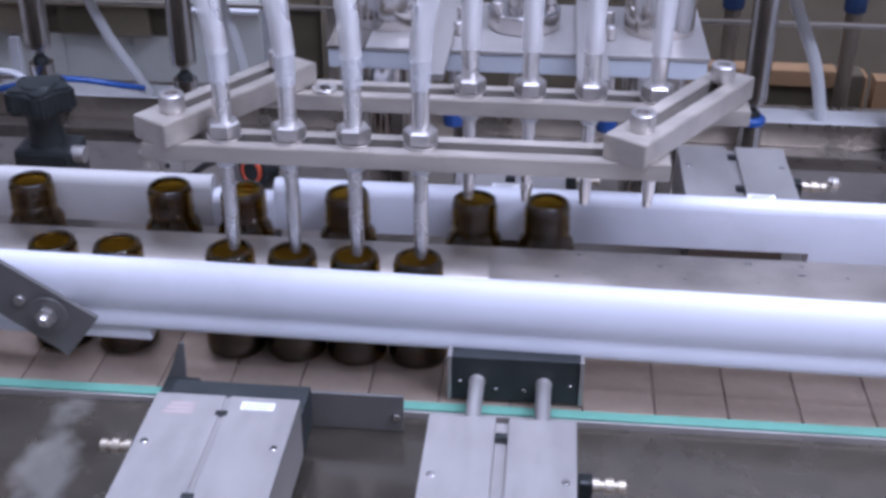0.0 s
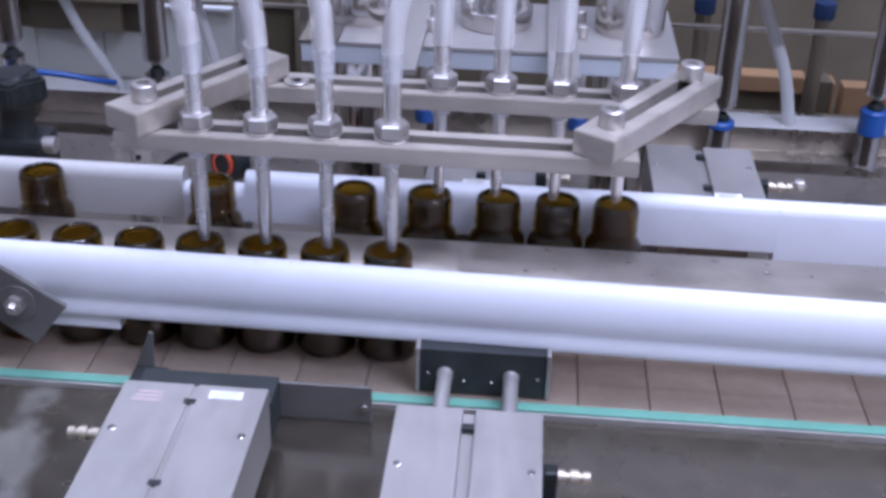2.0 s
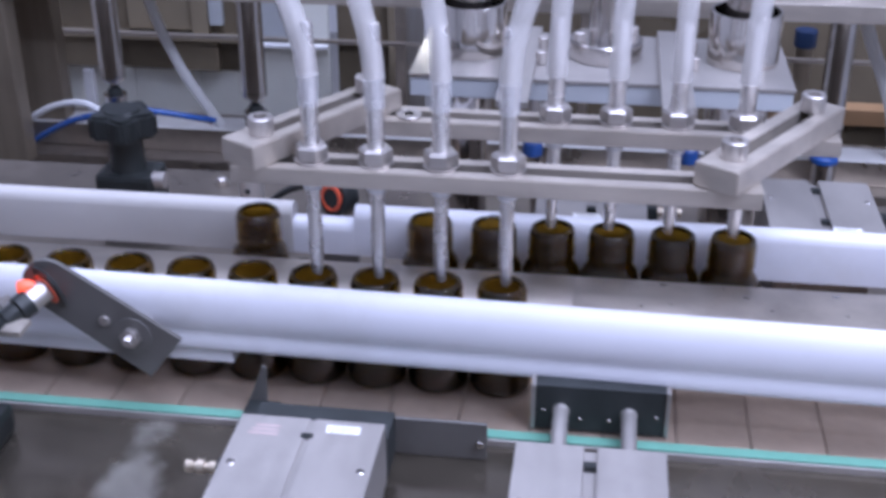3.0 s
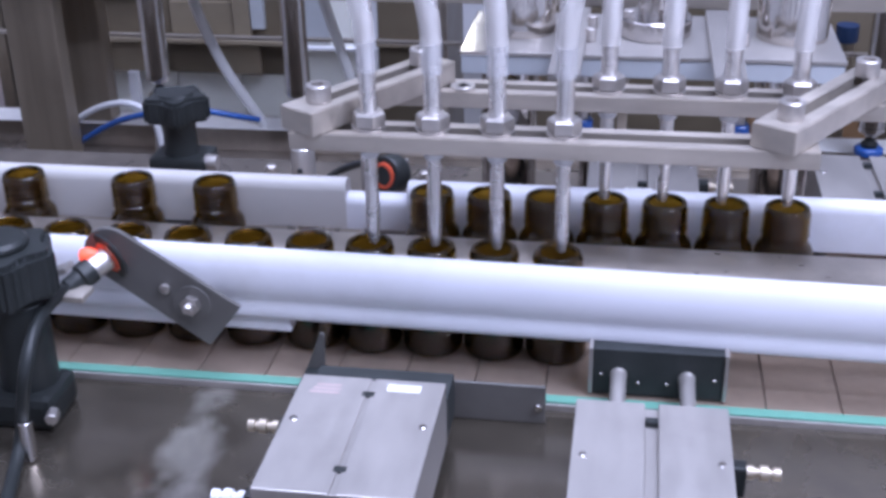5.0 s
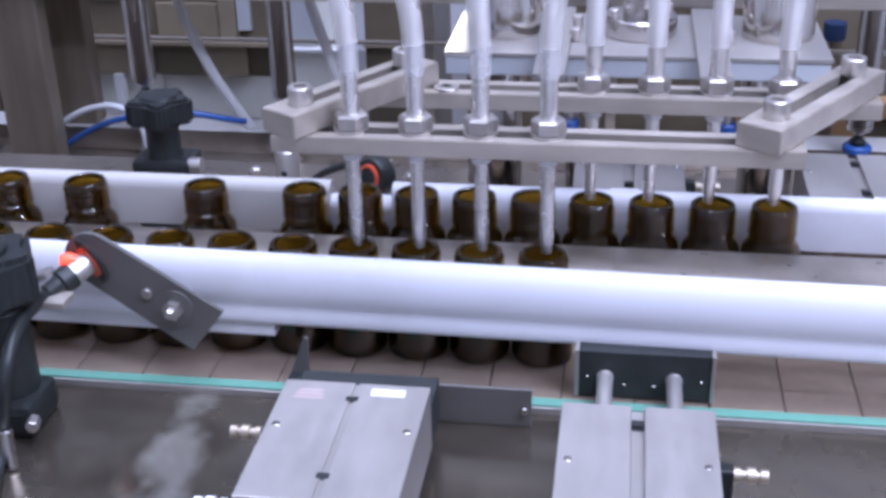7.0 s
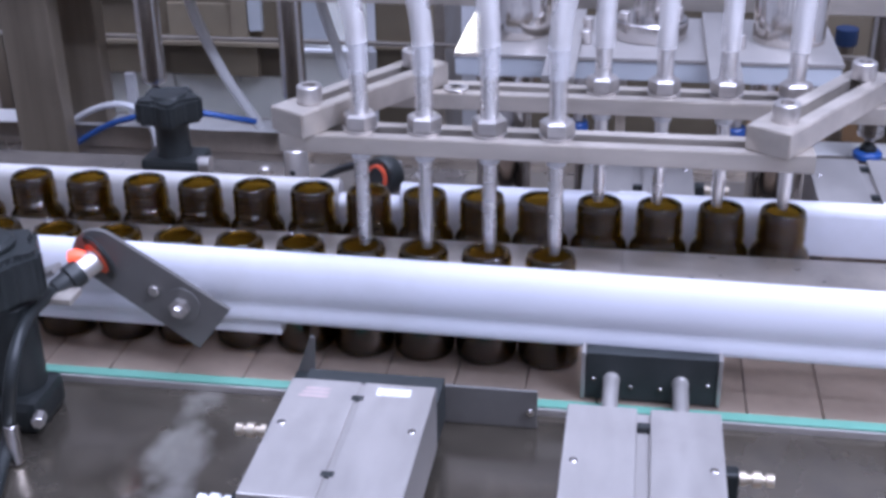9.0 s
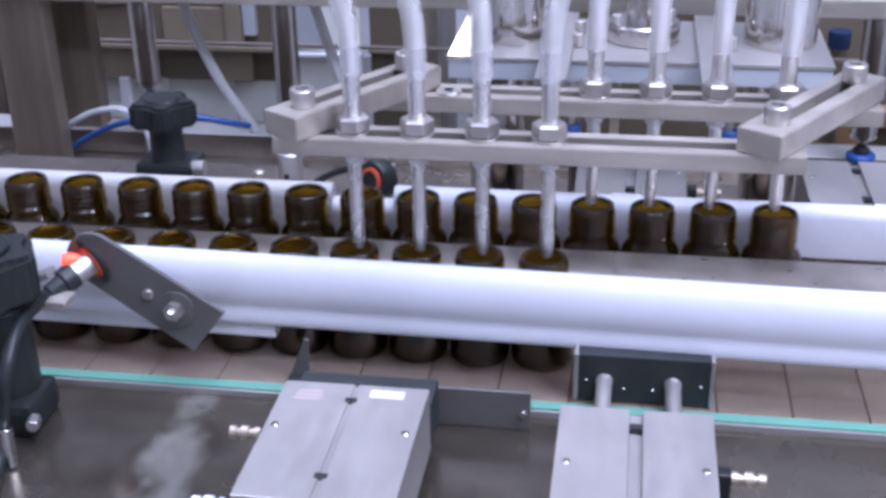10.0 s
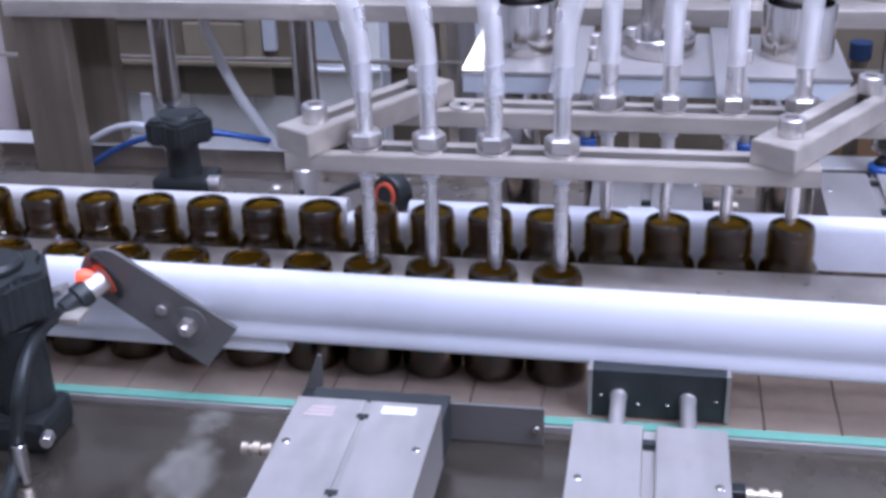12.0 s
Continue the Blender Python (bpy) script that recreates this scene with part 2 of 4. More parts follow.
def lathe(bm, p0, axis, prof, seg=24, close=True):
    """Turns the profile of (radius, height) rows round the axis that starts at p0."""
    p0, d = Vector(p0), Vector(axis).normalized()
    u = d.orthogonal().normalized()
    v = d.cross(u)
    rows = []
    for r, h in prof:
        if r < 1e-6:
            rows.append([bm.verts.new((p0 + d * h) * MM)])
        else:
            rows.append([bm.verts.new((p0 + d * h + u * r * math.cos(a) + v * r * math.sin(a)) * MM)
                         for a in (2 * math.pi * i / seg for i in range(seg))])
    for a, b in zip(rows, rows[1:]):
        for i in range(seg):
            j = (i + 1) % seg
            if len(a) == 1 and len(b) == 1:
                continue
            if len(a) == 1:
                f = bm.faces.new((a[0], b[j], b[i]))
            elif len(b) == 1:
                f = bm.faces.new((a[i], a[j], b[0]))
            else:
                f = bm.faces.new((a[i], a[j], b[j], b[i]))
            f.smooth = True
    return bm


def rod(bm, a, b, r, seg=20, edge=0.4):
    a, b = Vector(a), Vector(b)
    n = (b - a).length
    e = min(edge, n / 3, r / 2)
    return lathe(bm, a, b - a, [(0, 0), (r - e, 0), (r, e), (r, n - e), (r - e, n), (0, n)], seg)


def spline(pts, n=8):
    pts = [Vector(p) for p in pts]
    ext = [pts[0] * 2 - pts[1]] + pts + [pts[-1] * 2 - pts[-2]]
    out = []
    for i in range(1, len(ext) - 2):
        p0, p1, p2, p3 = ext[i - 1:i + 3]
        for k in range(n):
            t = k / n
            out.append(0.5 * (2 * p1 + (p2 - p0) * t + (2 * p0 - 5 * p1 + 4 * p2 - p3) * t * t + (3 * p1 - p0 - 3 * p2 + p3) * t ** 3))
    return out + [pts[-1]]


def pipe(bm, pts, r, seg=14, n=8, wall=0.0):
    path = spline(pts, n)
    rings, u = [], None
    for i, p in enumerate(path):
        d = (path[min(i + 1, len(path) - 1)] - path[max(i - 1, 0)]).normalized()
        u = d.orthogonal().normalized() if u is None else (u - d * u.dot(d)).normalized()
        v = d.cross(u)
        rings.append([[bm.verts.new((p + (u * math.cos(a) + v * math.sin(a)) * q) * MM) for a in (2 * math.pi * k / seg for k in range(seg))]
                      for q in ((r, r - wall) if wall else (r,))])
    for a, b in zip(rings, rings[1:]):
        for k in range(seg):
            j = (k + 1) % seg
            bm.faces.new((a[0][k], a[0][j], b[0][j], b[0][k])).smooth = True
            if wall:
                bm.faces.new((a[1][j], a[1][k], b[1][k], b[1][j])).smooth = True
    for end, flip in ((rings[0], True), (rings[-1], False)):
        if wall:
            for k in range(seg):
                j = (k + 1) % seg
                q = (end[0][k], end[0][j], end[1][j], end[1][k])
                bm.faces.new(q[::-1] if not flip else q)
        else:
            bm.faces.new(end[0][::-1] if flip else end[0])
    return bm


def extrude_x(bm, prof, x0, x1, smooth=True):
    """A closed outline of (y, z) rows drawn out along x."""
    a = [bm.verts.new((x0 * MM, y * MM, z * MM)) for y, z in prof]
    b = [bm.verts.new((x1 * MM, y * MM, z * MM)) for y, z in prof]
    n = len(prof)
    for i in range(n):
        j = (i + 1) % n
        bm.faces.new((a[i], a[j], b[j], b[i])).smooth = smooth
    bm.faces.new(a[::-1])
    bm.faces.new(b)
    bmesh.ops.recalc_face_normals(bm, faces=bm.faces)
    return bm


def hexagon(bm, x, y, z0, z1, across, turn=0.0, hole=0.0):
    r = across / math.sqrt(3)
    c = 0.8
    def row(rad, z):
        return [bm.verts.new(((x + rad * math.cos(radians(60 * i) + turn)) * MM, (y + rad * math.sin(radians(60 * i) + turn)) * MM, z * MM)) for i in range(6)]
    rows = [row(r - c, z0), row(r, z0 + c), row(r, z1 - c * 1.4), row(r - c * 1.6, z1)]
    for a, b in zip(rows, rows[1:]):
        for i in range(6):
            bm.faces.new((a[i], a[(i + 1) % 6], b[(i + 1) % 6], b[i]))
    bm.faces.new(rows[0][::-1])
    bm.faces.new(rows[-1])
    return bm


def slab(bm, pts, z0, z1, bevel=0.8):
    """An upright prism over the outline pts of (x, y)."""
    a = [bm.verts.new((x * MM, y * MM, z0 * MM)) for x, y in pts]
    b = [bm.verts.new((x * MM, y * MM, z1 * MM)) for x, y in pts]
    n = len(pts)
    fs = [bm.faces.new((a[i], a[(i + 1) % n], b[(i + 1) % n], b[i])) for i in range(n)] + [bm.faces.new(a[::-1]), bm.faces.new(b)]
    bmesh.ops.recalc_face_normals(bm, faces=fs)
    if bevel:
        bmesh.ops.bevel(bm, geom=list({e for f in fs for e in f.edges}), offset=bevel * MM, segments=2, affect="EDGES")
    return bm


def slotted(bm, p, q, half, slot, inset0, inset1, z0, z1):
    """A flat bar from p to q of (x, y) with a lengthwise slot through it."""
    p, q = Vector((*p, 0)), Vector((*q, 0))
    d = (q - p).normalized()
    s = Vector((-d.y, d.x, 0))
    n = (q - p).length
    outer = [(0, -half), (n, -half), (n, half), (0, half)]
    inner = [(inset0, -slot), (n - inset1, -slot), (n - inset1, slot), (inset0, slot)]
    rows = []
    for uv in (outer, inner):
        for z in (z0, z1):
            rows.append([bm.verts.new(((p + d * u + s * v) + Vector((0, 0, z))) * MM) for u, v in uv])
    ol, oh, il, ih = rows
    rim = []
    for i in range(4):
        j = (i + 1) % 4
        rim.append(bm.faces.new((ol[i], ol[j], oh[j], oh[i])))
        bm.faces.new((il[j], il[i], ih[i], ih[j]))
        bm.faces.new((oh[i], oh[j], ih[j], ih[i]))
        bm.faces.new((ol[j], ol[i], il[i], il[j]))
    bmesh.ops.recalc_face_normals(bm, faces=bm.faces)
    bmesh.ops.bevel(bm, geom=list({e for f in rim for e in f.edges}), offset=0.5 * MM, segments=2, affect="EDGES")
    return bm


def mesh_of(name, bm, material):
    bmesh.ops.recalc_face_normals(bm, faces=bm.faces)
    bm.normal_update()
    for e in bm.edges:
        if len(e.link_faces) == 2 and e.calc_face_angle(0) > 0.62:
            e.smooth = False
    me = bpy.data.meshes.new(name)
    bm.to_mesh(me)
    bm.free()
    me.materials.append(material)
    return me


def part(name, bm, material, parent, label=""):
    ob = new(name, mesh_of(name, bm, material))
    ob.parent = parent
    return tagged(ob, label)


def thing(name, label, category, group="", kind=""):
    return tagged(new(name), label, category, group, kind)


def lone(name, bm, material, label, category="", group="", kind=""):
    return tagged(new(name, mesh_of(name, bm, material)), label, category, group, kind)


def B():
    return bmesh.new()


# ---- the hall that closes the place ----
def hall():
    def shell(name, x0, x1, y0, y1, z0, z1, m, label):
        lone(name, box(B(), x0, x1, y0, y1, z0, z1, 0), m, label, "hall", kind="structure")
    shell("floor", -3000, 3000, -2500, 3500, -960, -900, HALL_FLOOR, "dim grey hall floor under the machine")
    shell("ceiling", -3000, 3000, -2500, 3500, 2500, 2560, WALL, "plain pale hall ceiling")
    shell("wall_north", -3000, 3000, 3500, 3560, -900, 2500, WALL, "plain beige hall wall")
    # added window, out of view, sized to be mirrored in the pump's end plate
    t = thing("glare_window_1", "unseen glowing window added for a glare on the pump plate", "window", kind="structure")
    part("pane", box(B(), -840, -640, 3480, 3490, 800, 1130, 0), WINDOW, t)
    for x0, x1, z0, z1 in ((-870, -841, 770, 1160), (-639, -610, 770, 1160), (-840, -640, 1131, 1160), (-840, -640, 770, 799)):
        part("window_frame", box(B(), x0, x1, 3470, 3499, z0, z1, 2), WHITE, t)
    shell("wall_south", -3000, 3000, -2560, -2500, -900, 2500, WALL, "plain beige hall wall")
    shell("wall_west", -3060, -3000, -2500, 3500, -900, 2500, WALL, "plain beige hall wall")
    shell("wall_east", 3000, 3060, -2500, 3500, -900, 2500, WALL, "plain beige hall wall")


# ---- conveyor ----
PITCH = 38.1
SPEED = 65.0
X0, X1 = -1150, 420
DECK = -14


def machine_deck():
    lone("front_deck", box(B(), X0, X1, -420, -9.6, -8, -4, 0.5), FRONT_DECK, "worn reflective stainless steel machine deck", "machine deck", kind="structure")
    lone("rear_deck", box(B(), X0, X1, 172, 341, DECK - 4, DECK, 0.5), REAR_DECK, "worn stainless steel deck behind the rear rail", "machine deck", kind="structure")
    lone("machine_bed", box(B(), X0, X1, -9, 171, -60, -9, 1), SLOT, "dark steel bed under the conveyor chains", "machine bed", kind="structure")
    lone("machine_cabinet", box(B(), X0, X1, -420, 420, -899, -61, 2), STEEL, "stainless steel machine cabinet below the deck", "cabinet", kind="structure")


def guide_strip():
    t = thing("guide_strip", "green plastic strip in a bright metal edge beside the chain", "guide strip")
    part("strip", box(B(), X0, X1, -7.5, -0.8, -8, 0.6, 0.5), GREEN, t)
    part("metal_edge", box(B(), X0, X1, -9.4, -7.7, -8.5, -0.4, 0.4), ALU_PLAIN, t, "bright metal edge")


def chain(y0, y1, label):
    t = thing("conveyor_chain", label, "conveyor chain", "conveyor chains")
    bm = B()
    box(bm, 0.35, PITCH - 0.35, y0, y1, -5, 0, 0.35)
    me = mesh_of("plate", bm, CHAIN)
    for i in range(-35, 4):
        ob = new("plate", me)
        ob.parent = t
        ob.location.x = i * PITCH * MM
    return t


RAIL_SPLAY = -0.0238


def rail_y(x):
    """How far the front rail stands off its mean line, for it runs out towards the open end."""
    return RAIL_SPLAY * (x + 150)


def splayed(bm):
    for v in bm.verts:
        v.co.y += rail_y(v.co.x / MM) * MM
    return bm


def front_rail():
    t = thing("front_guide_rail", "white plastic guide rail in a light profile before the bottles", "guide rail")
    top = [(26, 37.4), (26, 62.4), (25, 63.8), (23, 64.2), (20.4, 63.5), (17.6, 61.4), (15.4, 58), (13.9, 54), (13.1, 50), (12.7, 46.5), (12.75, 43.6), (13.1, 41), (13.55, 39), (13.8, 37.4)]
    part("rail_top", splayed(extrude_x(B(), top, X0, X1)), WHITE_RAIL, t)
    low = [(25.5, 26.3), (25.5, 37.2), (13.8, 37.2), (13.9, 36.0), (13.7, 34.4), (13.3, 32.8), (12.9, 31), (12.7, 28.6), (12.9, 26.8), (13.4, 26.2)]
    part("rail_lip", splayed(extrude_x(B(), low, X0, X1)), WHITE_RAIL, t)
    part("rail_extension", splayed(box(B(), X0, -273, 14.6, 25, 17.6, 26.1, 1.2)), WHITE_RAIL, t)


def rear_rail():
    t = thing("rear_guide_rail", "white plastic guide rail with a notch for a sensor", "guide rail")
    def prof(top, bottom):
        return [(136, bottom), (136, top - 7), (137, top - 3.5), (139.4, top - 1), (143, top), (147, top - 1), (150, top - 4), (151, top - 8), (151, bottom)]
    part("rail_left", extrude_x(B(), prof(57.5, 26), X0, -268), SHADED_RAIL, t, "white rail piece with shade put into its colour")
    part("notched_piece", extrude_x(B(), prof(48.5, 26), -267.9, -229), WHITE_RAIL, t)
    part("rail_middle", extrude_x(B(), prof(57.5, 26), -228.9, 97), WHITE_RAIL, t)
    part("rail_right", extrude_x(B(), prof(57.5, 15), 97.1, X1), WHITE_RAIL, t)


def middle_guide():
    t = thing("middle_guide", "wet scratched stainless channel between the two bottle rows", "guide rail")
    def sheet(y0):
        return [(y0, 39.6), (y0 + 0.3, 40.5), (y0 + 1.2, 41), (99.2, 41), (100.1, 40.5), (100.4, 39.6), (99, 39.3), (y0 + 1.5, 39.3)]
    part("top_sheet", extrude_x(B(), sheet(62.5), X0, -92), GUIDE, t)
    part("wide_sheet", extrude_x(B(), sheet(46), -91.8, X1), GUIDE, t, "wider sheet past the last front bottle")
    for y in (63, 98.4):
        part("side_sheet", box(B(), X0, X1, y, y + 1.4, 2, 39.2, 0.2), STEEL, t)
    rng = random.Random(4)
    for k in range(16):
        x, y, w = rng.uniform(-120, 160), rng.uniform(66, 97), rng.choice((0.7, 0.9, 1.2, 1.6, 2.2))
        bm = B()
        n = 14
        ring = [bm.verts.new(((x + w * rng.uniform(0.6, 1.3) * math.cos(6.283 * q / n)) * MM, (y + 0.6 * w * rng.uniform(0.6, 1.2) * math.sin(6.283 * q / n)) * MM, 41.05 * MM)) for q in range(n)]
        low = ring
        for shrink, rise in ((0.86, 0.10), (0.6, 0.17), (0.3, 0.2)):
            high = [bm.verts.new((v.co.x * shrink + x * MM * (1 - shrink), v.co.y * shrink + y * MM * (1 - shrink), (41.05 + rise * w) * MM)) for v in ring]
            for q in range(n):
                bm.faces.new((low[q], low[(q + 1) % n], high[(q + 1) % n], high[q])).smooth = True
            low = high
        bm.faces.new(low).smooth = True
        bm.faces.new(ring[::-1])
        part("droplet", bm, WATER, t, "clear water droplet")


def bottle_mesh():
    bm = B()
    prof = [(0, 1.6), (11, 0.8), (13.5, 0), (15.6, 0.3), (16.8, 1.8), (17.0, 4), (17.0, 33.6), (16.7, 35.6), (15.9, 37.6), (14.6, 39.6), (13.7, 41.2), (13.2, 42.8),
            (13.1, 44.0), (13.8, 44.9), (13.9, 46.0), (13.3, 46.8)]
    for k in range(4):
        z = 47.2 + 3.2 * k
        prof += [(13.3, z), (13.6, z + 0.9), (13.7, z + 1.6), (13.35, z + 2.5)]
    prof += [(12.9, 60.2), (12.8, 61.2), (12.4, 62.0), (11.7, 62.4), (10.5, 62.4), (10.0, 62.0), (9.7, 61.2), (9.7, 58), (9.6, 46.0), (10.6, 42.6), (13.6, 38.2), (15.2, 33), (15.2, 4), (13, 3), (0, 3.4)]
    lathe(bm, (0, 0, 0), (0, 0, 1), prof, 36)
    bmesh.ops.recalc_face_normals(bm, faces=bm.faces)
    return mesh_of("bottle", bm, AMBER)


REAR_STOPS = [-2.5, -37, -72, -106.5, -141, -175.5, -210, -244.5, -279, -315, -350, -385, -422, -459, -495, -531]
REAR_START = [-61, -104, -180, -243, -288, -374, -479, -671, -724, -796, -873, -924, -985, -1042, -1085, -1125]
FRONT_STOPS = [-129.5, -164, -198.5, -233, -267, -302, -337.5, -373, -409, -445, -481, -517]
FRONT_START = [-129.5, -164, -198.5, -233, -296, -333, -393, -430, -468, -505, -541, -578]
MOVERS = []


def bottles():
    me = bottle_mesh()
    for y, stops, starts in ((44.5, FRONT_STOPS, FRONT_START), (118, REAR_STOPS, REAR_START)):
        for k, (a, b) in enumerate(zip(starts, stops)):
            ob = tagged(new("bottle", me), "small open amber glass bottle with a threaded neck on the conveyor", "bottle", "bottles in two rows")
            ob.location = (a * MM, y * MM, 0.0002)
            MOVERS.append((ob, a, b, y, (k * 47) % 360))


# ---- filling head ----
FRONT_X = [-230.2, -196.2, -162.4, -127.8]
REAR_X = [-107.7, -74, -40, -3.5]
FY, RY = 44.5, 118.0


def filling_frame():
    t = thing("nozzle_frame", "slotted aluminium frame that carries eight filling nozzles", "nozzle frame")
    part("front_beam", slotted(B(), (-271, FY), (-1, FY), 12, 4.6, 10, 10, 119.6, 129), ALU, t)
    # dark strips fill the beam slots in place of their shade
    for y, x0, x1 in ((FY, -260, -12), (RY, -216, 32)):
        part("slot_shade", box(B(), x0, x1, y - 4.5, y + 4.5, 119.8, 121.4, 0.1), SLOT, t, "dark strip that stands for the shade in a slot")
    part("rear_beam", slotted(B(), (-231, RY), (47, RY), 12, 4.6, 14, 14, 119.6, 129), ALU, t)
    part("loose_washer", lathe(B(), (-190, RY - 4, 129.1), (0, 0, 1), [(3, 0), (7.2, 0), (7.4, 0.3), (7.4, 1.2), (7.0, 1.6), (3, 1.6)], 24), NICKEL, t, "bright washer on the rear beam")
    for a, b in (((-257, 47), (-214, 115)), ((-16, 46), (31, 118))):
        va, vb = Vector((*a, 0)), Vector((*b, 0))
        d = (vb - va).normalized()
        p, q = va - d * 17, vb + d * 16
        # the same painted shade for the slot of the cross bar
        part("slot_shade", slab(B(), [tuple((v + s2 * Vector((-d.y, d.x, 0)) * 3.9).xy) for v, s2 in ((p + d * 10, 1), (p + d * 10, -1), (q - d * 10, -1), (q - d * 10, 1))], 131, 134, 0), SLOT, t, "dark strip that stands for the shade in a slot")
        part("cross_bar", slotted(B(), tuple(p.xy), tuple(q.xy), 12, 4, 12, 12, 129.2, 142), ALU, t)
        for x, y in (a, b):
            bm = B()
            lathe(bm, (x, y, 142.1), (0, 0, 1), [(0, 0), (6.6, 0), (6.7, 8.6), (6.1, 9.3), (3.6, 9.3), (3.5, 5), (0, 5)], 24)
            part("socket_bolt", bm, NICKEL, t, "shiny socket head bolt")


def nozzle(x, y, group_label, lean):
    t = thing("filling_nozzle", group_label, "filling nozzle", "filling nozzles")
    bm = B()
    lathe(bm, (x, y, 63), (0, 0, 1), [(0, 0.5), (2.8, 0), (3.1, 3), (3.8, 10), (3.8, 50.5), (0, 50.5)], 18)
    part("lower_tube", bm, TURNED, t)
    bm = B()
    lathe(bm, (x, y, 113.6), (0, 0, 1), [(0, 0), (4.8, 0), (5.2, 0.5), (5.2, 5.9), (0, 5.9)], 18)
    part("collar", bm, WHITE, t, "white plastic collar")
    bm = B()
    lathe(bm, (x, y, 129.1), (0, 0, 1), [(0, 0), (9.2, 0), (9.2, 1.5), (0, 1.5)], 24)
    part("washer", bm, NICKEL, t)
    part("hex_nut", hexagon(B(), x, y, 130.7, 138.6, 15.6, radians((lean * 5) % 9 - 4)), NICKEL, t)
    prof = [(0, 0), (4.7, 0), (4.7, 16)]
    prof += [(4.2, 48), (4.0, 64), (3.4, 66), (0, 66)] if y < 80 else [(4.2, 48), (3.6, 50), (0, 50)]
    bm = B()
    lathe(bm, (x, y, 138), (0, 0, 1), prof, 18)
    part("stem", bm, TURNED, t)
    return t


def nozzles():
    leans = [(-10.5, 14), (-8, 20), (-4.5, 20), (8, 16), (1.5, 20), (1, 20), (0.5, 20), (2, 20)]
    spots = [(x, FY) for x in FRONT_X] + [(x, RY) for x in REAR_X]
    for k, ((x, y), (dx, dy)) in enumerate(zip(spots, leans)):
        nozzle(x, y, "steel filling nozzle with hex nut over a bottle mouth", k)
        low = 176 if y < 80 else 156
        pts = [(x, y, low), (x + dx * 0.14, y, low + 14), (x + dx * 0.55, y + 1, low + 30), (x + dx * 1.2, y + 3, low + 50), (x + dx * 2.2, y + dy * 0.6, low + 92), (x + dx * 3, y + dy * 2, low + 150)]
        lone("hose", pipe(B(), pts, 5.7, 18, 6, 1.2), HOSE, "milky silicone hose pushed over a nozzle stem", "hose", "nozzle hoses")
        if y < 80:
            bm = B()
            lathe(bm, (x, y, low - 16), (0, 0, 1), [(4.9, 0), (5.5, 0.3), (5.7, 15.9), (4.9, 15.9)], 18)
            lone("hose_end", bm, CLEAR_END, "clear soft sleeve over a nozzle stem", "sleeve", "hose sleeves")


# ---- actuators ----
def twin_cylinder(x0, x1, y0, y1, z0, z1, label, circles=True, gap=3.0, low=-4):
    t = thing("air_cylinder", label, "air cylinder", "air cylinders")
    xm = (x0 + x1) / 2
    part("body", box(B(), x0, xm - gap, y0, y1, z0, z1, 0.8), ALU_PLAIN, t)
    part("body", box(B(), xm + gap, x1, y0, y1, z0, z1, 0.8), ALU_PLAIN, t)
    part("groove_floor", box(B(), xm - gap, xm + gap, y0 + 0.5, y1 - 0.5, z0, z1 - gap, 0.2), ALU_PLAIN, t)
    for y in (y0 + 18, y1 - 14):
        part("groove_clip", box(B(), xm - 2.9, xm + 2.9, y - 2, y + 2, z1 - 2.9, z1 + 0.2, 0.3), BLACK, t, "small dark clip")
    ym = (y0 + y1) / 2 + 8
    for x, s in ((x0, 1), (x1, -1)):
        bm = B()
        rod(bm, (x + s * 5, ym, z1 - 0.6), (x + s * 5, ym, z1 + 0.5), 2.0, 12)
        part("port_screw", bm, CHROME, t)
    if circles:
        for x in ((x0 + xm - 3) / 2, (x1 + xm + 3) / 2):
            bm = B()
            lathe(bm, (x, y0 + 0.2, (z0 + z1) / 2 - 1), (0, -1, 0), [(11.0, 0), (11.0, 0.8), (9.4, 0.8), (9.4, 0)], 32)
            part("end_ring", bm, SLOT, t, "dark circlip groove")
    part("mount", box(B(), x0 + 6, x1 - 6, y0 + 4, y1 - 4, low, z0 - 0.1, 0.5), DARK_STEEL, t, "dark mounting block")
    return t


def fitting(x, y, z, s, label="black push-in elbow with pale metal tips", tip=None):
    """An air fitting whose tip points along x by the sign s."""
    t = thing("air_fitting", label, "air fitting", "air fittings")
    part("elbow", box(B(), min(x, x + s * 7), max(x, x + s * 7), y - 4, y + 4, z - 12, z + 4, 1.5), BLACK, t)
    bm = B()
    lathe(bm, (x + s * 7, y, z), (s, 0, 0), [(0, 0), (3.2, 0), (3.2, 3), (2.2, 3.2), (2.2, 5.6), (3.6, 5.8), (3.6, 9.5), (2.0, 9.8), (2.0, 11.5), (3.0, 11.8), (3.0, 15), (0, 15.4)], 14)
    part("tip", bm, tip or BRASS, t, "pale tip")
    return t


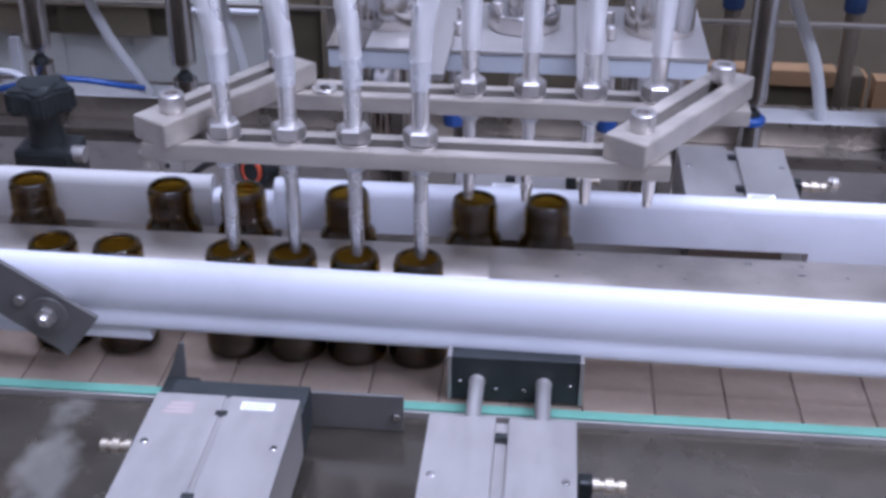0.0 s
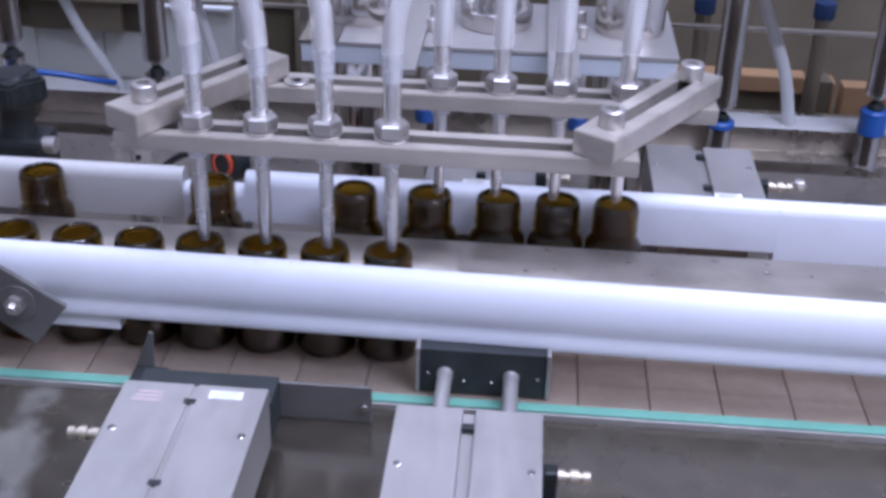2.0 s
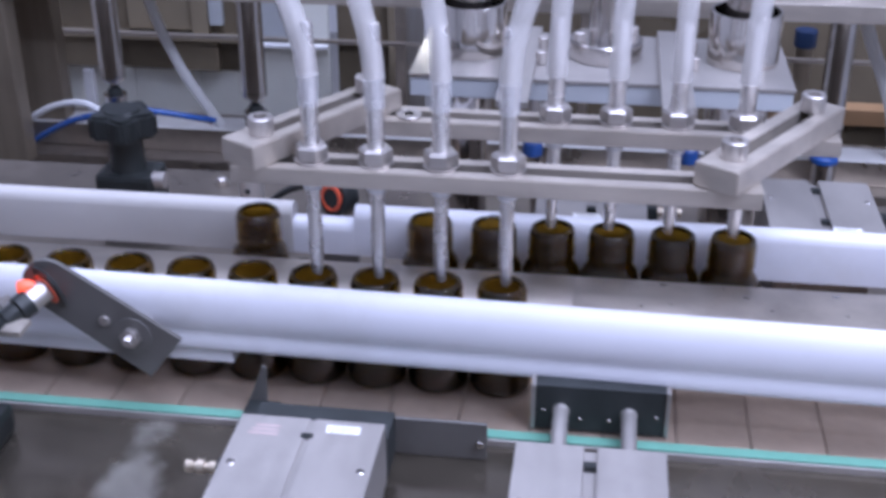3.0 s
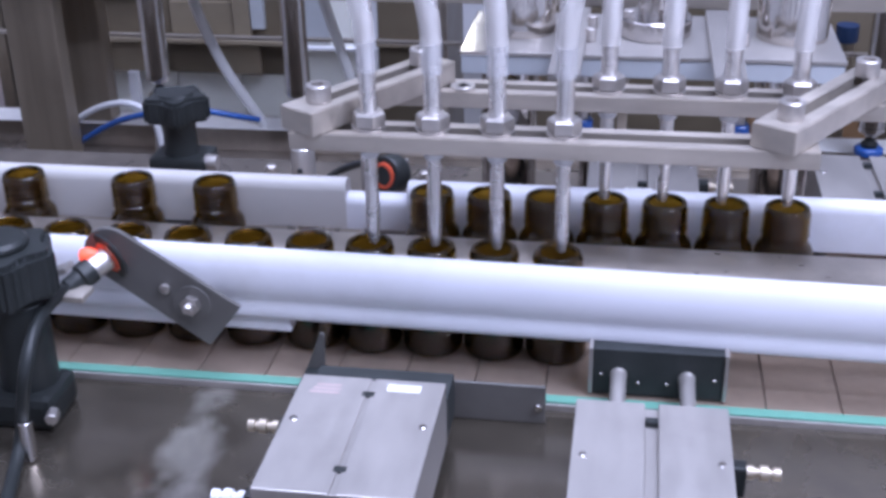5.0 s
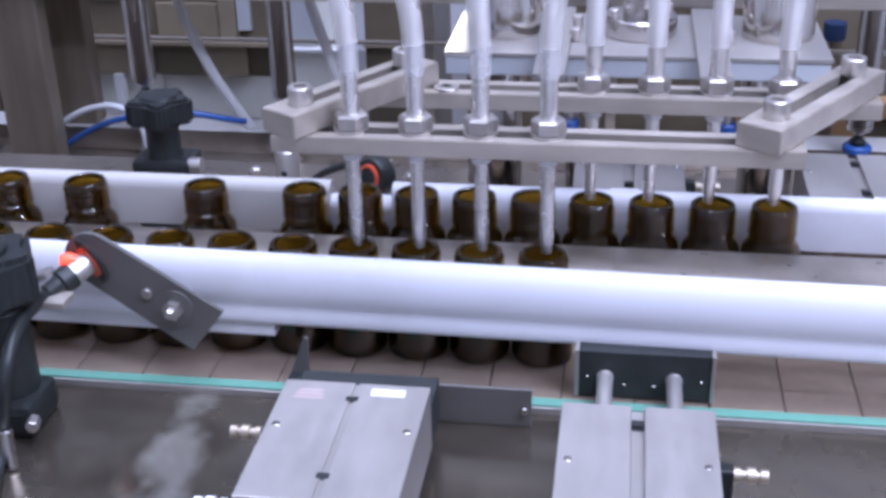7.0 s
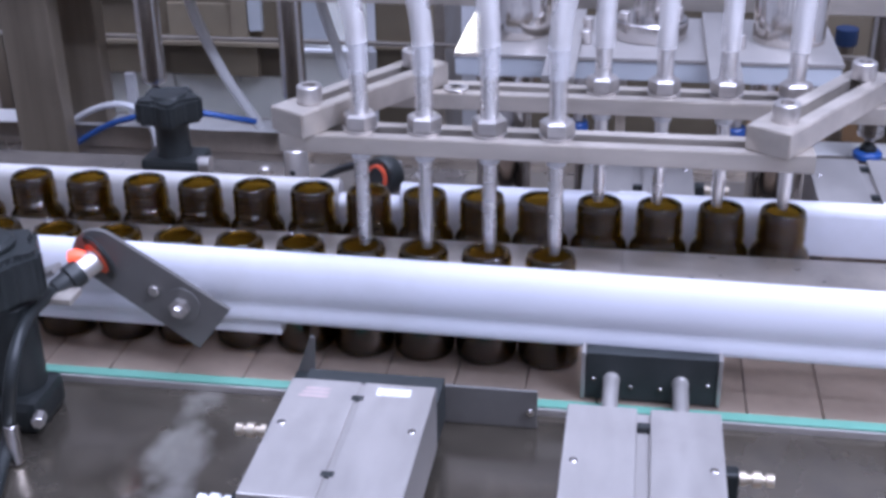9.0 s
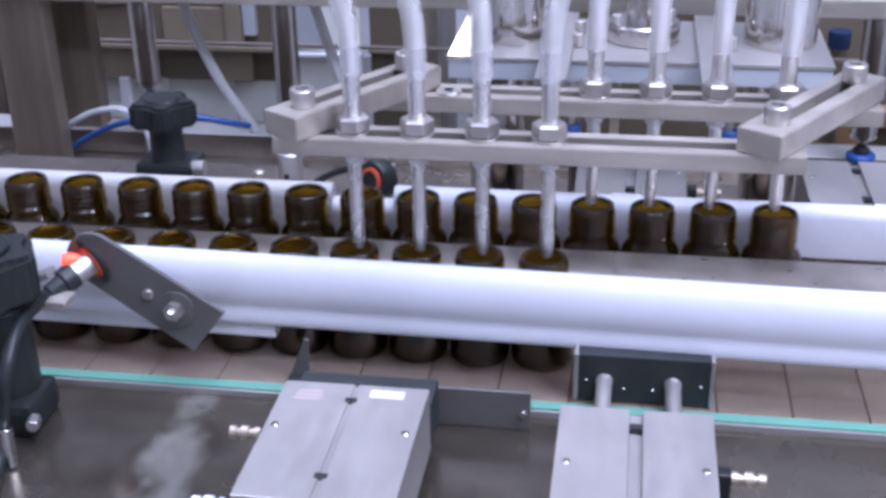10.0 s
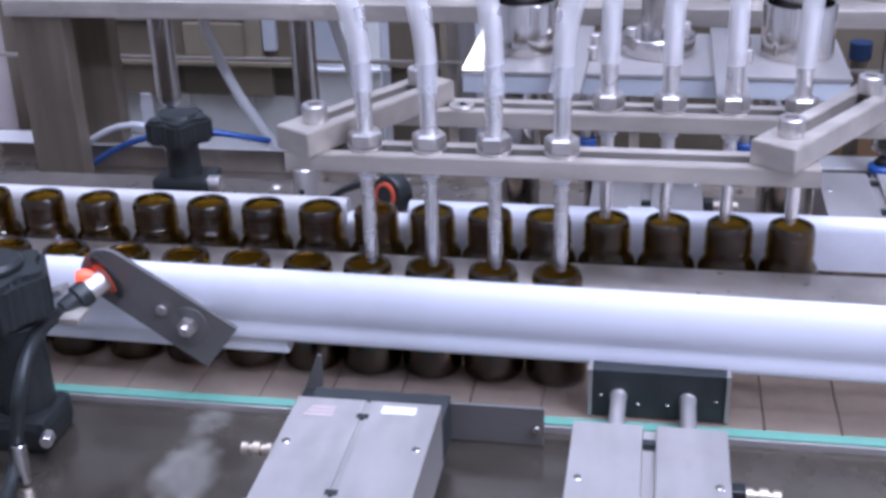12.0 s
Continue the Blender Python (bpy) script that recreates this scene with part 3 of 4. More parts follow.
def front_actuators():
    twin_cylinder(-245, -175, -150, -58.5, 6, 40, "grey twin air cylinder with a narrow groove", gap=0.9)
    twin_cylinder(-113, -43, -165, -60, 4, 37.5, "grey twin air cylinder with a lengthwise groove")
    t = thing("paper_label", "small white paper label on an air cylinder", "label", "labels")
    part("paper", box(B(), -202, -186, -69, -63, 40.05, 40.2, 0), LABEL, t)
    for k in range(3):
        part("print_bar", box(B(), -200, -189 + k, -68 + k * 1.6, -67.4 + k * 1.6, 40.22, 40.26, 0), ALU_PLAIN, t, "grey unreadable print")
    t = thing("stamp", "faded red print on an air cylinder", "label", "labels")
    for k in range(3):
        part("print_bar", box(B(), -238 + k, -224, -74 + k * 3.2, -72.4 + k * 3.2, 40.05, 40.12, 0), PINK, t, "faded red unreadable print")
    # stop gate of the first cylinder
    t = thing("stop_gate", "black slide with a pointed steel blade at the chain", "stop gate")
    part("slide", box(B(), -243, -174.6, -58, -35, 8, 31, 0.8), BLACK_ANOD, t)
    part("blade_arm", box(B(), -262, -244, -32.9, 4.5, 1, 4, 0.3), BLACK_ANOD, t)
    bm = B()
    vs = [bm.verts.new((x * MM, y * MM, z * MM)) for y in (4.6, 6.6) for x, z in ((-263, 0.8), (-252, 0.8), (-251.5, 25), (-253.5, 25.5))]
    for f in ((0, 1, 2, 3), (7, 6, 5, 4), (0, 4, 5, 1), (1, 5, 6, 2), (2, 6, 7, 3), (3, 7, 4, 0)):
        bm.faces.new([vs[i] for i in f])
    part("blade", bm, LEVER, t, "pointed steel blade")
    t = thing("cover_plate", "grey steel cover plate with a corner screw", "cover plate")
    part("sheet", box(B(), -187, -130, -22, -20, -3.9, 18, 0.5), LEVER, t)
    bm = B()
    rod(bm, (-133.5, -21.8, 6), (-133.5, -24, 6), 2.2, 12)
    part("screw", bm, CHROME, t)
    # gripper block of the second cylinder
    t = thing("stop_block", "black anodised block between thin steel cheeks on two rods", "stop block")
    part("block", box(B(), -107.5, -40.5, 3, 22, 0.8, 28, 0.6), BLACK_ANOD, t)
    for x in (-109.6, -40.4):
        part("cheek", box(B(), x, x + 2, 2, 24, 0.8, 28.5, 0.3), ALU_PLAIN, t, "thin bright cheek plate")
    for x in (-94, -59):
        bm = B()
        rod(bm, (x, -62, 13), (x, 2.9, 13), 4.1, 18)
        part("guide_rod", bm, ALU_PLAIN, t, "grey guide rod")
        bm = B()
        lathe(bm, (x, 2.9, 13), (0, -1, 0), [(0, 0), (4.5, 0), (4.5, 1.2), (4.1, 1.6), (0, 1.6)], 20)
        part("rod_collar", bm, ALU_PLAIN, t)
    for x, z in ((-103, 13), (-84, 9), (-69, 9), (-45, 13)):
        bm = B()
        rod(bm, (x, 3.2, z), (x, 1.8, z), 1.1, 10)
        part("screw", bm, CHROME, t)
    fitting(-246, -79, 22, -1)
    fitting(-246, -134, 22, -1, "black push-in elbow with white tips", WHITE)
    fitting(-42, -84, 20, 1)
    t = thing("cable_plug", "black plug with an orange tip beside a cylinder", "plug")
    part("plug", pipe(B(), [(-34, -98, 8), (-34, -110, 8), (-34, -122, 8)], 5.5, 14, 4), BLACK, t)
    part("tip", pipe(B(), [(-34, -122.2, 8), (-34, -130, 8), (-34, -150, 6)], 4.2, 14, 4), ORANGE, t, "orange tip")


def rear_actuators():
    for x0, x1 in ((24, 94), (-120, -50)):
        t = twin_cylinder(x0, x1, 161, 240, 13, 48, "grey twin air cylinder behind the rear rail", circles=False, low=DECK)
    for x in (-96, 62):
        t = thing("paper_label", "small white paper label on a rear air cylinder", "label", "labels")
        part("paper", box(B(), x, x + 17, 163, 169, 48.05, 48.2, 0), LABEL, t)
        for k in range(3):
            part("print_bar", box(B(), x + 2, x + 13 + k, 164 + k * 1.6, 164.7 + k * 1.6, 48.22, 48.26, 0), ALU_PLAIN, t, "grey unreadable print")
    fitting(94.2, 200, 40, 1)
    fitting(-49.8, 195, 40, 1)


# ---- rods, posts and the rear superstructure ----
def lift_rod(x, y, low, high, cap, label):
    t = thing("lift_rod", label, "guide rod", "guide rods")
    bm = B()
    lathe(bm, (x, y, low), (0, 0, 1), [(0, 0), (4, 0), (4, 3), (8.6, 3.4), (9.6, 5), (9.6, 8), (9.0, 8.4), (9.6, 8.8), (9.6, high - low), (0, high - low)], 28)
    part("rod", bm, CHROME, t)
    bm = B()
    lathe(bm, (x, y, low - 8), (0, 0, 1), [(0, 0), (6, 0), (6, 3), (3.6, 5), (3.2, 8), (0, 8)], 18)
    part("tip", bm, BLACK, t, "black rubber tip")
    if cap:
        bm = B()
        lathe(bm, (x, y, low - 8 - cap), (0, 0, 1), [(0, 0), (9, 0), (10.4, 1), (10.4, cap - 1.5), (9, cap), (0, cap)], 24)
        part("cap", bm, BLUE, t, "blue plastic cap")
    bm = B()
    top = low - 8.1 - cap - DECK
    lathe(bm, (x, y, DECK), (0, 0, 1), [(0, 0), (12, 0), (12, 1.5), (9.2, 1.6), (9.2, top), (0, top)], 24)
    part("sleeve", bm, CHROME, t)
    return t


BACK_SCALE = 1.4
BACK_CENTRE = Vector((-0.089, -0.548, 0.3555))


def farther(make):
    """Builds what stands on the back frame, which is larger, lower and farther off than the filling table."""
    before = set(bpy.data.objects)
    make()
    grow = Matrix.Translation(BACK_CENTRE) @ Matrix.Scale(BACK_SCALE, 4) @ Matrix.Translation(-BACK_CENTRE)
    for me in {ob.data for ob in bpy.data.objects if ob not in before and ob.type == "MESH"}:
        me.transform(grow)


def back_frame():
    lone("back_deck", box(B(), X0, X1, 338, 440, DECK - 4, DECK, 0.5), STEEL, "worn stainless steel deck of the back frame", "machine deck", kind="structure")
    lone("back_cabinet", box(B(), X0, X1, 340, 438, -540, DECK - 4.2, 1), STEEL, "stainless steel cabinet under the back frame", "cabinet", kind="structure")


def superstructure():
    lone("rear_ledge", box(B(), X0, X1, 356, 380, DECK + 0.2, 5.4, 0.8), STEEL, "steel ledge along the back of the deck", "ledge", kind="structure")
    lone("ledge_cover", box(B(), X0, X1, 354.5, 382, 5.5, 6.5, 0.3), LEDGE, "pale cover strip on the rear ledge", "cover strip", kind="structure")
    lone("upper_plate", box(B(), -575, X1, 310, 392, 125, 138, 0.8), ALU, "thick aluminium plate held up by rods", "machine plate", kind="structure")
    lone("column", box(B(), -570, -530, 312, 330, DECK + 0.2, 124.8, 1.5), COLUMN, "dark grey square steel column under the upper plate", "column", kind="structure")
    lone("rear_column", box(B(), -546, -515, 358, 376, 6.7, 124.8, 1.5), COLUMN, "dark brown steel column behind the first one", "column", kind="structure")
    for x, low, cap in ((-463, 47, 0), (-350, 38, 0), (82, 25, 6), (194, 40, 20)):
        lift_rod(x, 340, low, 124.8, cap, "polished steel rod with a black tip below the upper plate")
    for x in (-466, -355, -240, -144, -28, 74):
        bm = B()
        lathe(bm, (x, 361, 138.1), (0, 0, 1), [(0, 0), (29, 0), (30, 1), (30, 16), (29, 17), (19, 17), (19, 130), (0, 130)], 40)
        lone("rod_clamp", bm, CHROME, "polished round clamp and rod on the upper plate", "clamp", "rod clamps")
    for pts, r in (([(-440, 366, 124), (-434, 366, 96), (-415, 364, 52), (-386, 362, 6.6)], 3.6), ([(98, 366, 124), (108, 366, 96), (128, 364, 50), (138, 362, 6.6)], 4.2),
                   ([(-336, 366, 124), (-328, 366, 96), (-314, 364, 50), (-306, 362, 6.6)], 3.6)):
        lone("thin_hose", pipe(B(), pts, r * 1.15, 12, 6), HOSE_WHITE, "thin milky hose down to the rear ledge", "hose", "thin hoses")


def pump_stand():
    t = thing("pump", "pale grey pump base block behind the nozzle frame", "pump")
    part("base", box(B(), -204, 34, 204, 300, 108, 120, 1), GREY_PANEL, t)
    part("top_plate", box(B(), -180, 35, 203, 300, 120.2, 123, 0.6), ALU_PLAIN, t)
    # this end is split off and mirrored only to show the added window as glare
    part("end_plate", box(B(), -205, -180.2, 203, 300, 120.2, 123, 0.6), MIRROR, t, "mirror end piece added to catch the glare")
    for x, y in ((-198, 292), (28, 292), (-126, 280)):
        bm = B()
        rod(bm, (x, y, DECK + 0.2), (x, y, 107.9), 4, 14)
        part("leg", bm, CHROME, t)
    for x in (-175, 4):
        bm = B()
        lathe(bm, (x, 254, DECK + 0.2), (0, 0, 1), [(0, 0), (18, 0), (18, 5), (16, 6), (16, 96), (19, 97), (19, 121.9), (0, 121.9)], 36)
        part("barrel", bm, MIRROR, t, "dark mirror polished barrel")
    for x in (-126, -24):
        bm = B()
        lathe(bm, (x, 230, 60), (0, 0, 1), [(0, 0), (3.4, 0), (3.4, 47.9), (0, 47.9)], 14)
        port = part("port", bm, NICKEL, t)
        bm = B()
        lathe(bm, (x, 230, 61), (0, 0, 1), [(3.6, 0), (6.4, 0), (6.8, 1), (6.8, 9), (6, 10), (3.6, 10)], 18)
        part("collar", bm, BLUE, port, "blue collar")
    for x in (-170, 6):
        bm = B()
        r, h = 23, 34
        lathe(bm, (x, 254, 123.2), (0, 0, 1), [(0, 0), (r, 0), (r, h - 1), (r - 0.6, h), (r - 2, h), (r - 2.4, 4), (0, 4)], 40)
        c = lone("pump_cylinder", bm, MIRROR, "mirror polished open steel pump cylinder", "pump cylinder", "pump cylinders")
        bm = B()
        lathe(bm, (x, 254, 128), (0, 0, 1), [(0, 0), (13, 0), (13, 120), (0, 120)], 28)
        part("piston_rod", bm, CHROME, c)
    t = thing("pump_flange", "round steel flange with a centre column", "flange")
    bm = B()
    lathe(bm, (-82, 254, 123.2), (0, 0, 1), [(0, 0), (23.5, 0), (24, 0.5), (24, 11.5), (23, 12.4), (0, 12.4)], 40)
    part("flange", bm, CHROME, t)
    bm = B()
    lathe(bm, (-82, 254, 135.7), (0, 0, 1), [(0, 0), (11.5, 0), (11.5, 44), (9, 44.5), (9, 110), (0, 110)], 28)
    part("centre_column", bm, CHROME, t)
    for k in range(4):
        a = radians(25 + 90 * k)
        bm = B()
        rod(bm, (-82 + 19 * math.cos(a), 254 + 19 * math.sin(a), 135.5), (-82 + 19 * math.cos(a), 254 + 19 * math.sin(a), 141), 3.6, 14)
        part("bolt", bm, NICKEL, t)
    for x in (-135, -38):
        t = thing("tie_bar", "flat pale aluminium bar across the pump base", "bar", "tie bars")
        part("bar", box(B(), x - 9.5, x + 9.5, 148, 298, 123.3, 128, 0.6), ALU_PLAIN, t)
        for y in (232, 262):
            bm = B()
            rod(bm, (x + 12, y, 123.2), (x + 12, y, 132), 3.6, 14)
            part("bolt", bm, NICKEL, t)


def post_stub():
    t = thing("post_stub", "short bright steel post with a set screw on the rear deck", "post")
    bm = B()
    lathe(bm, (-309, 190, DECK + 0.2), (0, 0, 1), [(0, 0), (8, 0), (8, 72), (7.4, 72.8), (5.6, 72.8), (5.4, 67), (0, 67)], 26)
    part("tube", bm, BRIGHT, t)
    bm = B()
    rod(bm, (-309.5, 182.4, 44), (-309.5, 181.4, 44), 2, 12)
    part("set_screw", bm, BLACK, t, "dark set screw")


def deck_bolts():
    for x, y in ((-372, 318), (-250, 318), (150, 318), (118, 262), (-300, 260)):
        t = thing("deck_bolt", "small dull hex bolt in the rear deck", "bolt", "deck bolts")
        part("washer", lathe(B(), (x, y, DECK), (0, 0, 1), [(0, 0), (6.5, 0), (6.5, 1), (0, 1)], 20), STEEL, t)
        part("head", hexagon(B(), x, y, DECK + 1, DECK + 5, 8, 0.3), NICKEL, t)


def star_knob(x, y, z, label):
    t = thing("star_knob", label, "knob")
    bm = B()
    pts = []
    for i in range(40):
        a = 2 * math.pi * i / 40
        r = 20.5 + 3.6 * math.cos(5 * a)
        pts.append((x + r * math.cos(a), y + r * math.sin(a)))
    slab(bm, pts, z - 9, z + 9, 2.5)
    part("grip", bm, BLACK, t)
    bm = B()
    lathe(bm, (x, y, z - 34), (0, 0, 1), [(0, 0), (12.5, 0), (12, 2), (11.5, 20), (14, 25), (0, 25)], 28)
    part("hub", bm, BLACK, t)
    bm = B()
    lathe(bm, (x, y, z + 8), (0, 0, 1), [(0, 0), (13, 1), (12, 3), (0, 3.6)], 28)
    part("cap", bm, BLACK, t)
    part("clamp", box(B(), x - 20, x + 22, y - 16, y + 16, DECK + 0.2, z - 33.5, 4), BLACK, t)
    bm = B()
    rod(bm, (x + 20, y - 8, z - 38), (x + 29, y - 8, z - 38), 6, 16)
    part("bolt", bm, NICKEL, t)


def rear_sensor():
    t = thing("rear_sensor", "black round light sensor with an orange ring", "sensor")
    base, axis = (-242, 178, 48), (-0.52, -0.83, 0.16)
    bm = B()
    lathe(bm, base, axis, [(0, 0), (10, 0), (12.5, 2), (13, 4), (13, 12), (12, 13.5), (8.8, 13.6), (0, 13.6)], 30)
    part("housing", bm, BLACK, t)
    bm = B()
    lathe(bm, base, axis, [(8.6, 13.7), (8.6, 15.2), (6.6, 15.4), (6.6, 13.7)], 28)
    part("ring", bm, ORANGE, t, "orange ring")
    bm = B()
    lathe(bm, base, axis, [(0, 13.7), (6.5, 13.7), (6.5, 14.6), (0, 14.4)], 24)
    part("lens", bm, BLACK, t)
    part("cable", pipe(B(), [(-246, 180, 52), (-262, 186, 51), (-280, 198, 42), (-296, 208, 30), (-316, 214, 10), (-330, 216, DECK + 3)], 2.6, 10, 6), CORD, t)
    part("mount", box(B(), -268, -236, 181, 184, DECK + 0.2, 56, 1), ALU_PLAIN, t, "grey holder plate")


def front_sensor():
    t = thing("front_sensor", "grey lever bracket with an orange-ringed light sensor on the rail", "sensor")
    bm = B()
    # lever plate in the upright plane y = 5
    prof = []
    a, b = Vector((-366, 68)), Vector((-313, 32))
    d = (b - a).normalized()
    s = Vector((-d.y, d.x))
    for i in range(13):
        an = math.pi * i / 12
        prof.append(a - d * 14 * math.sin(an) + s * 14 * math.cos(an))
    prof += [b + d * 8 - s * 16, b + d * 10 + s * 15]
    va = [bm.verts.new((p.x * MM, 4 * MM, p.y * MM)) for p in prof]
    vb = [bm.verts.new((p.x * MM, 7 * MM, p.y * MM)) for p in prof]
    n = len(prof)
    for i in range(n):
        bm.faces.new((va[i], va[(i + 1) % n], vb[(i + 1) % n], vb[i]))
    bm.faces.new(va[::-1])
    bm.faces.new(vb)
    bmesh.ops.recalc_face_normals(bm, faces=bm.faces)
    part("lever", bm, LEVER, t)
    bm = B()
    rod(bm, (-323, 7.1, 40), (-323, 17.6, 40), 6, 18)
    part("spacer", bm, NICKEL, t, "round spacer behind the lever")
    bm = B()
    lathe(bm, (-323, 4, 40), (0, -1, 0), [(0, 0), (10.6, 0), (10.8, 0.4), (10.6, 1.2), (0, 1.2)], 24)
    part("washer", bm, LEVER, t)
    bm = B()
    lathe(bm, (-323, 2.8, 40), (0, -1, 0), [(0, 0), (5.5, 0), (5.5, 3.6), (3, 3.8), (3, 7), (2.4, 7.8), (0, 7.8)], 6)
    part("nut", bm, NICKEL, t)
    bm = B()
    rod(bm, (-337, 4, 48.5), (-337, 1.5, 48.5), 3, 12)
    part("screw", bm, NICKEL, t)
    axis = (-0.55, -0.78, -0.30)
    head = Vector((-365, 3, 67))
    dv = Vector(axis).normalized()
    bm = B()
    lathe(bm, head, axis, [(6, 0), (9, 0), (9.2, 1.2), (9, 2.6), (6, 2.6)], 28)
    part("ring", bm, ORANGE, t, "glossy orange ring")
    bm = B()
    lathe(bm, head, axis, [(9.4, -0.6), (13.2, -0.6), (13.8, 0.2), (13.4, 1.2), (9.4, 1.6)], 30)
    part("boot", bm, BLACK, t, "black rubber boot")
    bm = B()
    lathe(bm, head, axis, [(0, 0), (6.4, 0), (6.4, 13), (0, 13)], 24)
    part("barrel", bm, NICKEL, t)
    bm = B()
    p = head + dv * 5 + Vector((-6.5, -3.0, 4.2))
    lathe(bm, p, (-0.9, -0.3, 0.1), [(0, -5), (3.2, -4.2), (4.4, 0), (3.2, 4.2), (0, 5)], 14)
    part("status_light", bm, RED_GLOW, t, "glowing red status light")
    bm = B()
    lathe(bm, head + dv * 13, axis, [(0, 0), (7.2, 0), (7.2, 7), (5.4, 8), (4.8, 16), (3, 18), (0, 18)], 18)
    part("gland", bm, BLACK, t)
    bm = B()
    e = head + dv * 30
    pipe(bm, [tuple(e), (-382, -44, 58), (-380, -64, 54), (-380, -76, 42), (-384, -78, 22), (-386, -81, 6), (-384, -92, 0.4), (-379, -108, -0.4), (-372, -130, -0.4)], 3.4, 12, 8)
    part("cable", bm, BLACK, t)


def clamp_stand():
    t = thing("clamp_stand", "black clamp stand with a fluted knob beside the rail", "clamp stand")
    x, y = -402, -42
    bm = B()
    rod(bm, (x + 4, y, -3.8), (x + 4, y, 64), 15, 24, 2)
    part("post", bm, BLACK, t)
    bm = B()
    pts = []
    for i in range(40):
        a = 2 * math.pi * i / 40
        q = 26 + 3.0 * math.cos(6 * a)
        pts.append((x + q * math.cos(a), y + q * math.sin(a)))
    slab(bm, pts, 66, 92, 3)
    part("knob", bm, BLACK, t)
    bm = B()
    rod(bm, (x, y, 91), (x, y, 97), 15, 24, 2)
    part("knob_cap", bm, BLACK, t)
    part("arm", box(B(), x + 12, x + 34, -30, -16, 55, 58.5, 0.6), ALU, t, "pale flat arm")
    bm = B()
    slab(bm, [(x + 11, -34), (x + 33, -34), (x + 33, -24), (x + 11, -24)], 0, 3, 0.5)
    bmesh.ops.rotate(bm, verts=bm.verts, cent=(x * MM, 0, 0), matrix=Matrix.Rotation(-0.42, 3, "Y"))
    bmesh.ops.translate(bm, verts=bm.verts, vec=(0, 0, 61 * MM))
    part("arm", bm, ALU_PLAIN, t, "grey slanting flat arm")
    part("lower_clamp", box(B(), x - 22, x + 23, y - 20, y + 14, -3.8, 15, 5), BLACK, t)
    bm = B()
    rod(bm, (x + 24, y - 18, 8), (x + 26, y - 26, 8), 3.4, 6)
    part("bolt", bm, NICKEL, t)
    bm = B()
    rod(bm, (x + 22, y - 44, -3.8), (x + 20, y - 40, 16), 3.6, 14)
    part("chrome_pin", bm, CHROME, t, "bright pin")


def tubes():
    lone("blue_tube", pipe(B(), [(-551, 344, -11), (-540, 342, -7), (-520, 336, 6), (-496, 328, 19), (-472, 320, 28), (-443, 316, 35), (-419, 320, 33), (-398, 330, 26), (-386, 346, 18)], 2.4, 10, 8), BLUE, "blue air tube looping over the rear deck", "tube")
    lone("white_tube", pipe(B(), [(-549, 346, 5), (-540, 344, 12), (-526, 340, 21), (-512, 336, 28), (-495, 332, 33), (-483, 330, 33), (-473, 328, 29), (-467, 328, 21), (-464, 330, 8), (-463, 332, DECK + 3)], 2.6, 10, 8), WHITE, "white air tube looping over the rear deck", "tube")
    lone("white_bracket", box(B(), -508, -499.5, 384, 390, DECK + 0.2, 41, 0.6), WHITE, "thin white upright bracket", "bracket")


# height of the hall floor before the back is set farther off
FOOT = -541


